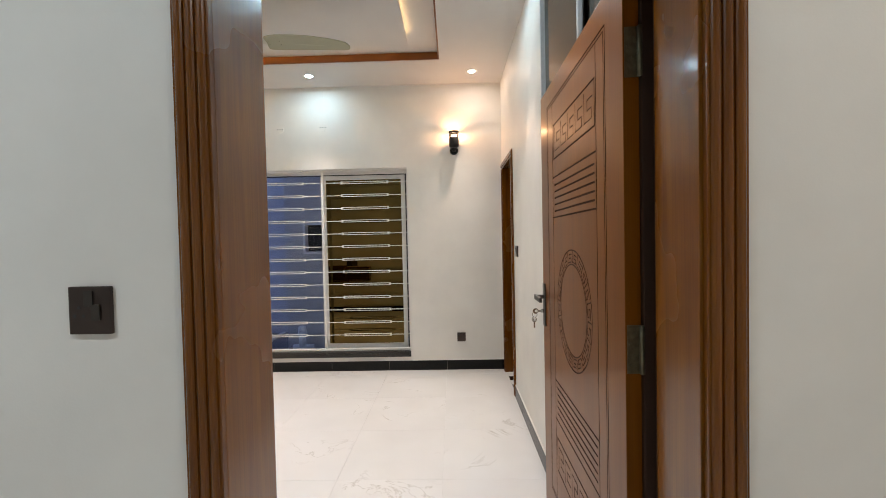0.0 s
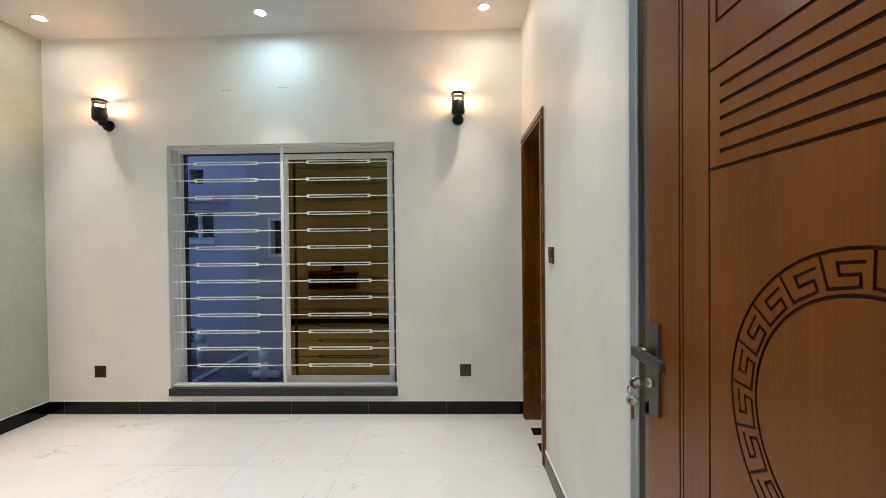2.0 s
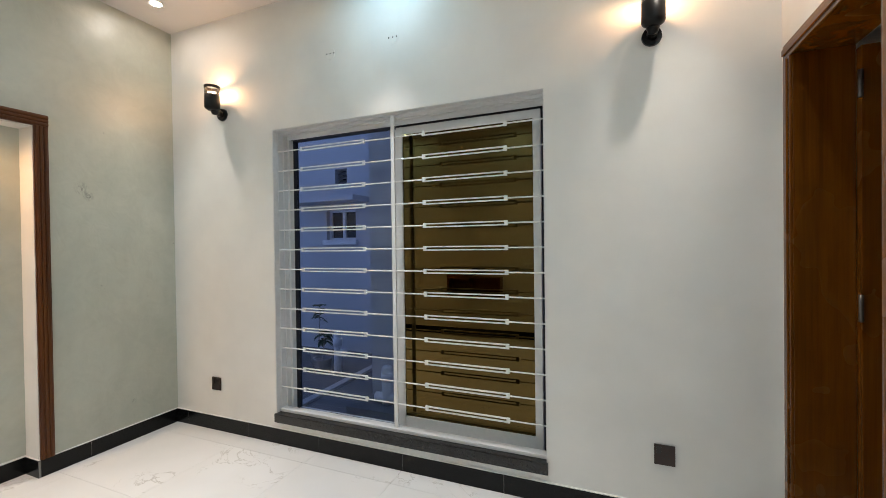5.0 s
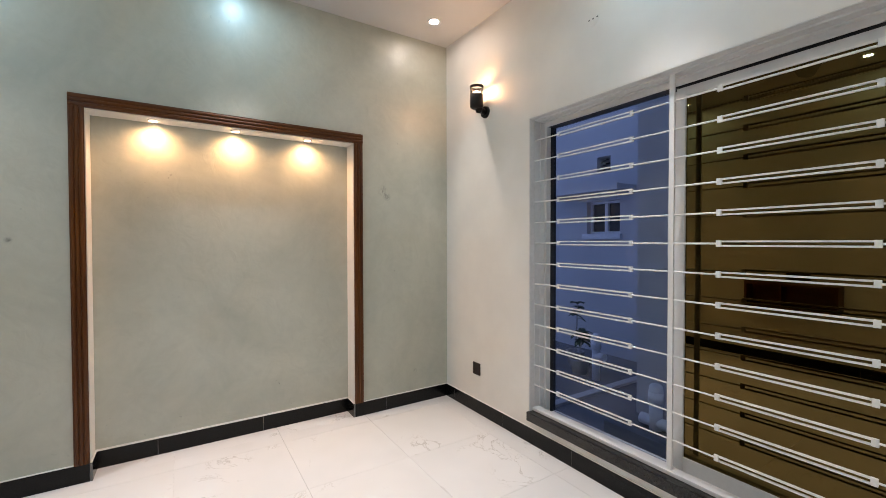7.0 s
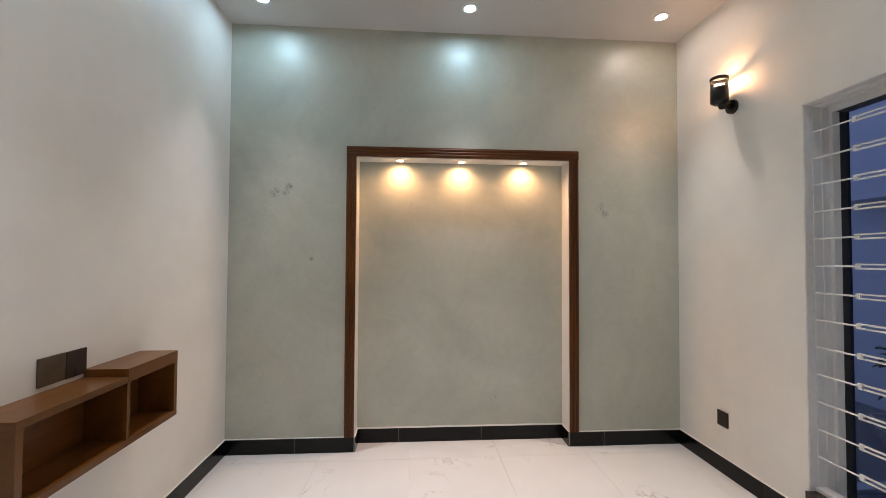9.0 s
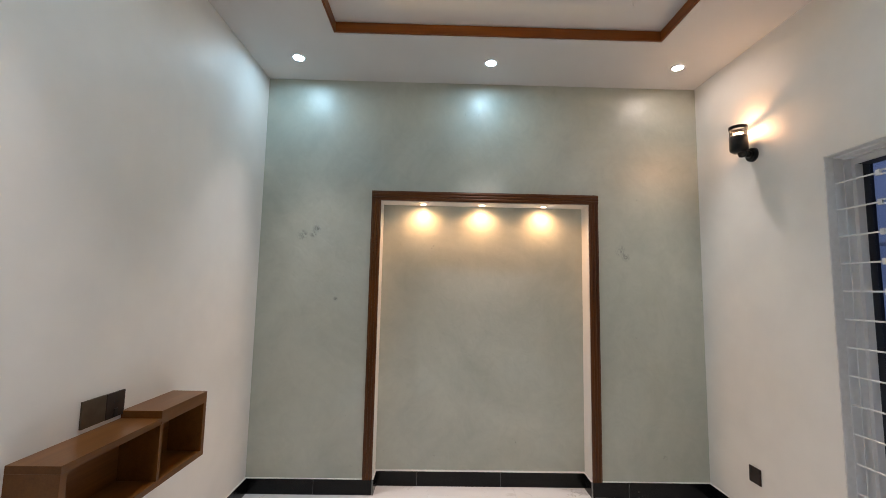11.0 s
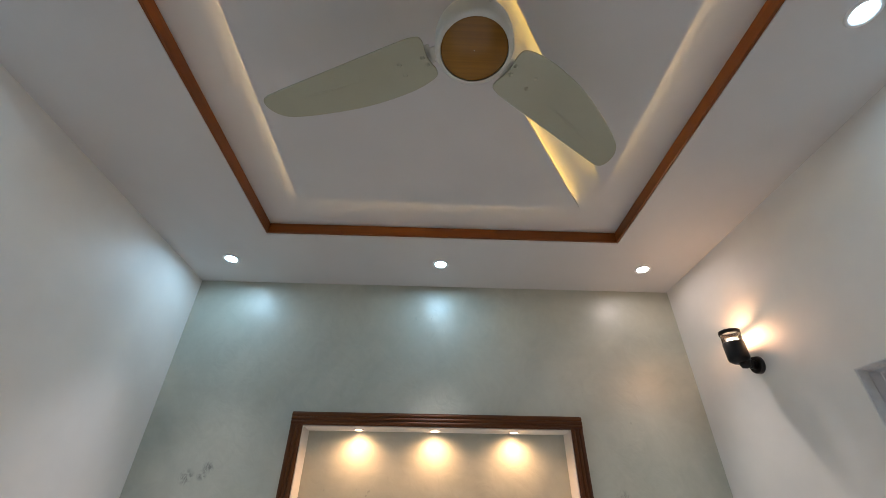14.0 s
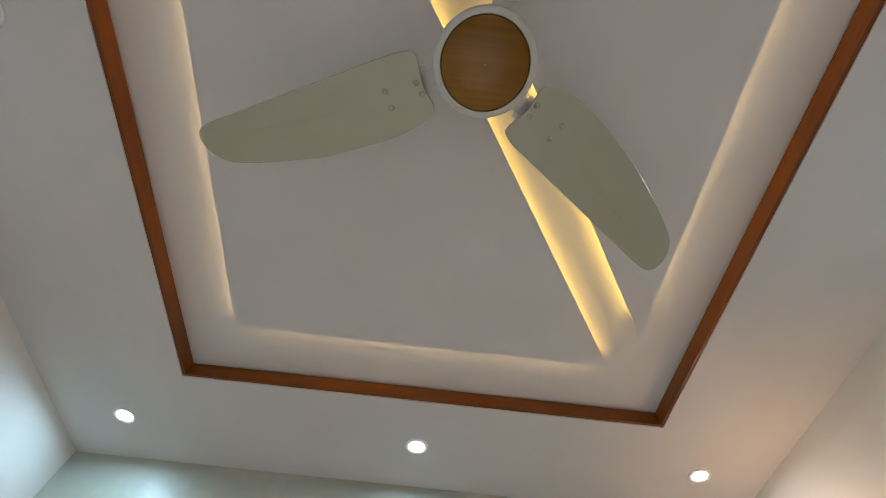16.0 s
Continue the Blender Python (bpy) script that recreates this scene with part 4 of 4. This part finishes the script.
# ---- outside ----
def outside():
    thing("ground", box(-60, 60, 4.40, 80, -0.5, -0.30), M_CONCRETE, "grey concrete yard", "ground", kind="structure")
    thing("kerb_strip", box(-3.02, -2.93, 4.6, 7.3, -0.2995, -0.27, 0.005), M_KERB, "pale cement strip across the yard", "kerb", kind="structure")
    h = holder("neighbour_house", (0, 7.35, 0), "plain rendered neighbour's house with a hooded window", "house")
    w = bmesh.new()
    wx0, wx1, wz0, wz1 = -4.19, -3.65, 1.41, 1.88
    vx0, vx1, vz0, vz1 = -4.02, -3.80, 2.28, 2.51
    top = 7.0
    add_box(w, -12, vx0 - 0.17, 0, 0.25, -0.3, top)
    add_box(w, wx1, 6, 0, 0.25, -0.3, top)
    add_box(w, wx0, wx1, 0, 0.25, -0.3, wz0)
    add_box(w, wx0, wx1, 0, 0.25, wz1, vz0)
    add_box(w, wx0, vx0, 0, 0.25, vz0, vz1)
    add_box(w, vx1, wx1, 0, 0.25, vz0, vz1)
    add_box(w, wx0, wx1, 0, 0.25, vz1, top)
    part("wall", w, M_OUT, h)
    part("roof", box(-12, 6, -0.1, 0.4, top, top + 0.15, 0.01), M_CONCRETE, h)
    hood = bmesh.new()
    add_prism(hood, [(-4.68, -0.42), (-3.41, -0.42), (-3.41, 0), (-4.68, 0)], 1.97, 2.05)
    part("hood", hood, M_OUT, h, "concrete sunshade over the window")
    win = part("window", box(wx0, wx1, 0.12, 0.13, wz0, wz1), M_VOID, h, "dark window panes")
    fr = bmesh.new()
    for a0, a1, b0, b1 in ((wx0, wx0 + 0.035, wz0, wz1), (wx1 - 0.035, wx1, wz0, wz1), ((wx0 + wx1) / 2 - 0.025, (wx0 + wx1) / 2 + 0.025, wz0 + 0.035, wz1 - 0.035)):
        add_box(fr, a0, a1, 0.08, 0.12, b0, b1)
    for b0, b1 in ((wz0, wz0 + 0.035), (wz1 - 0.035, wz1)):
        add_box(fr, wx0 + 0.035, wx1 - 0.035, 0.08, 0.12, b0, b1)
    part("frame", fr, M_PIPE, win, "pale window frame")
    part("sill", box(wx0 - 0.04, wx1 + 0.04, -0.06, 0.0, wz0 - 0.07, wz0, 0.005), M_PIPE, win, "pale projecting sill")
    v = part("vent", box(vx0, vx1, 0.20, 0.21, vz0, vz1), M_VOID, h, "dark louvred vent opening")
    for k in range(3):
        part("louvre", moved(box(vx0, vx1, -0.05, 0.05, -0.006, 0.006), pose(0, 0.12, vz0 + 0.05 + 0.065 * k, 30)), M_CONCRETE, v)

    g = holder("side_building", (0, 5.30, 0), "plain rendered outbuilding with a white-framed window", "building")
    s = bmesh.new()
    sx0, sx1, sz0, sz1 = -1.86, -1.30, 1.19, 1.60
    add_box(s, -2.10, sx0, 0, 2.05, -0.3, 5.5)
    add_box(s, sx1, 3.0, 0, 2.05, -0.3, 5.5)
    add_box(s, sx0, sx1, 0, 2.05, -0.3, sz0)
    add_box(s, sx0, sx1, 0, 2.05, sz1, 5.5)
    part("wall", s, M_OUT, g)
    win = part("window", box(sx0, sx1, 0.10, 0.11, sz0, sz1), M_VOID, g, "dark window panes")
    fr = bmesh.new()
    for a0, a1, b0, b1 in ((sx0, sx0 + 0.03, sz0, sz1), (sx1 - 0.03, sx1, sz0, sz1), (sx0 + 0.03, sx1 - 0.03, sz0, sz0 + 0.03), (sx0 + 0.03, sx1 - 0.03, sz1 - 0.03, sz1)):
        add_box(fr, a0, a1, -0.01, 0.10, b0, b1)
    part("frame", fr, M_PIPE, win, "white window frame")
    part("plinth", box(-2.15, -1.2, -0.34, -0.0005, -0.3, -0.05, 0.008), M_CONCRETE, g, "dark concrete plinth")

    p = holder("drain_pipe", (-1.85, 5.14, -0.05), "short white plastic vent pipe with a cap on a concrete plinth", "pipe")
    part("pipe", tube((0, 0, 0), (0, 0, 0.25), 0.045, None, 20), M_PIPE, p)
    part("collar", tube((0, 0, 0.20), (0, 0, 0.27), 0.055, 0.052, 20), M_PIPE, p)
    part("cap", lathe([(0.048, 0.27), (0.046, 0.31), (0.030, 0.325), (0.001, 0.33)]), M_PIPE, p)
    part("elbow", tube((-0.11, 0, 0.05), (0.14, 0, 0.05), 0.040, None, 18), M_PIPE, p)
    p = holder("drain_pipe", (-3.24, 6.31, -0.30), "slim white plastic standpipe with a tee in the yard", "pipe")
    part("pipe", tube((0, 0, 0), (0, 0, 0.50), 0.045, None, 18), M_PIPE, p)
    part("tee", tube((-0.02, 0, 0.28), (0.12, 0, 0.28), 0.045, None, 16), M_PIPE, p)
    part("collar", tube((0, 0, 0.36), (0, 0, 0.46), 0.058, None, 18), M_PIPE, p)
    part("cap", lathe([(0.046, 0.50), (0.040, 0.53), (0.001, 0.54)]), M_PIPE, p)

    def plant(x, y, z0, height, spread, count, label):
        q = holder("potted_plant", (x, y, z0), label, "plant", "yard plants")
        part("pot", lathe([(0.001, 0), (0.085, 0), (0.115, 0.17), (0.12, 0.18), (0.10, 0.18), (0.095, 0.15), (0.001, 0.15)]), M_POT, q)
        part("stem", tube((0, 0, 0.14), (0.02, 0.01, height * 0.8), 0.012, 0.006, 8), M_POT, q)
        rnd = random.Random(count)
        for k in range(count):
            a, e = rnd.uniform(0, 2 * math.pi), rnd.uniform(-0.3, 0.9)
            base = Vector((0.02, 0.01, height * rnd.uniform(0.62, 0.85)))
            d = Vector((math.cos(a) * math.cos(e), math.sin(a) * math.cos(e), math.sin(e)))
            side = d.cross(Vector((0, 0, 1))).normalized()
            n = spread * rnd.uniform(0.6, 1.0)
            b = bmesh.new()
            rows = []
            for i in range(5):
                s = i / 4
                c = base + d * n * s - Vector((0, 0, 0.5 * n * s * s))
                half = side * (0.10 * n + 0.03) * math.sin(math.pi * (0.08 + 0.9 * s))
                rows.append([b.verts.new(c - half), b.verts.new(c - Vector((0, 0, 0.008))), b.verts.new(c + half)])
            for r0, r1 in zip(rows, rows[1:]):
                for j in range(2):
                    b.faces.new((r0[j], r0[j + 1], r1[j + 1], r1[j]))
            part("leaf", b, M_LEAF, q)

    plant(-3.77, 6.6, -0.30, 0.98, 0.13, 18, "tall potted plant with drooping dark green leaves")
    plant(-3.50, 6.35, -0.30, 0.62, 0.15, 26, "low bushy potted plant beside the standpipe")


outside()


# ---- floor tiles and skirting ----
def floors():
    f = thing("floor", box(-3.34, 0.85, YO, 4.20, -0.20, -0.004), M_GROUT, "floor of polished white marble-look tiles", "floor", kind="structure")
    h = thing("floor_hall", box(-2.2, 2.0, -2.1, YO, -0.20, -0.004), M_GROUT, "hall floor of polished white tiles", "floor", kind="structure")
    gx, gy, g = 0.014, 2.222, 0.0006
    shared = {}

    def lay(parent, x0, x1, y0, y1):
        ix0, ix1 = math.floor((x0 - gx) / 0.6), math.ceil((x1 - gx) / 0.6)
        iy0, iy1 = math.floor((y0 - gy) / 0.6), math.ceil((y1 - gy) / 0.6)
        for i in range(ix0, ix1):
            for j in range(iy0, iy1):
                a0, a1 = max(x0, gx + 0.6 * i + g), min(x1, gx + 0.6 * (i + 1) - g)
                b0, b1 = max(y0, gy + 0.6 * j + g), min(y1, gy + 0.6 * (j + 1) - g)
                if a1 - a0 < 0.01 or b1 - b0 < 0.01:
                    continue
                key = (round(a1 - a0, 3), round(b1 - b0, 3))
                if key not in shared:
                    shared[key] = mesh_of("tile", box(0, a1 - a0, 0, b1 - b0, -0.0035, 0.0, 0.0007), M_TILE)
                piece("tile", shared[key], parent, Matrix.Translation((a0, b0, 0)))

    lay(f, XW, XE, YS, YN)
    lay(f, NXB, XW, NY0, NY1)
    lay(f, EX0 + 0.04, EX1 - 0.04, YO, YS)
    lay(h, -2.1, 1.9, -2.0, YO)


def skirting():
    t, hgt = 0.011, 0.1
    top = thing("baseboard", box(XW + 0.0005, XW + 0.001, 1.2, 1.21, 0.02, 0.03), M_BLACK, "black glazed tile skirting along the walls", "skirting", kind="structure")
    shared = {}

    def run(a, b, start):
        """Tiles along a to b; start: where along it the first joint falls. The wall lies to the left."""
        a, b = Vector(a), Vector(b)
        d = (b - a)
        n = d.length
        d.normalize()
        turn = Matrix.Translation((a.x, a.y, 0)) @ Matrix.Rotation(math.atan2(d.y, d.x), 4, "Z")
        part("grout", moved(box(0.001, n - 0.001, -t + 0.0012, -0.0003, 0.0004, hgt - 0.003), turn), M_GROUT_DIM, top, "grey cement joint")
        part("caulk", moved(box(0.001, n - 0.001, -t + 0.001, -0.0003, hgt + 0.0002, hgt + 0.0045), turn), M_WALL, top, "thin white caulk line")
        cuts = [0.0]
        s = start
        while s < n - 0.004:
            if s > 0.004:
                cuts.append(s)
            s += 0.6
        cuts.append(n)
        for u, v in zip(cuts, cuts[1:]):
            key = round(v - u, 3)
            if key not in shared:
                shared[key] = mesh_of("skirting_tile", box(0.0011, v - u - 0.0011, -t, -0.0005, 0.0005, hgt, 0.0012), M_BLACK)
            piece("skirting_tile", shared[key], top, turn @ Matrix.Translation((u, 0, 0)))

    run((XW, YN), (XE, YN), (0.019 - XW) % 0.6)
    run((XW, NY1), (XW, YN - t), 0.25)
    run((NXB, NY1 - 0.001), (XW + t, NY1 - 0.001), 0.6)
    run((NXB, NY0), (NXB, NY1), 0.30)
    run((XW + t, NY0 + 0.001), (NXB + t, NY0 + 0.001), 0.6)
    run((XW, YS + t), (XW, NY0), 0.45)
    run((EX0 - 0.02, YS), (XW, YS), 0.3)
    run((XE, 3.404), (XE, AY1), 0.35)
    run((XE, YN - t), (XE, 4.126), 0.6)
    return top


floors()
skirting()
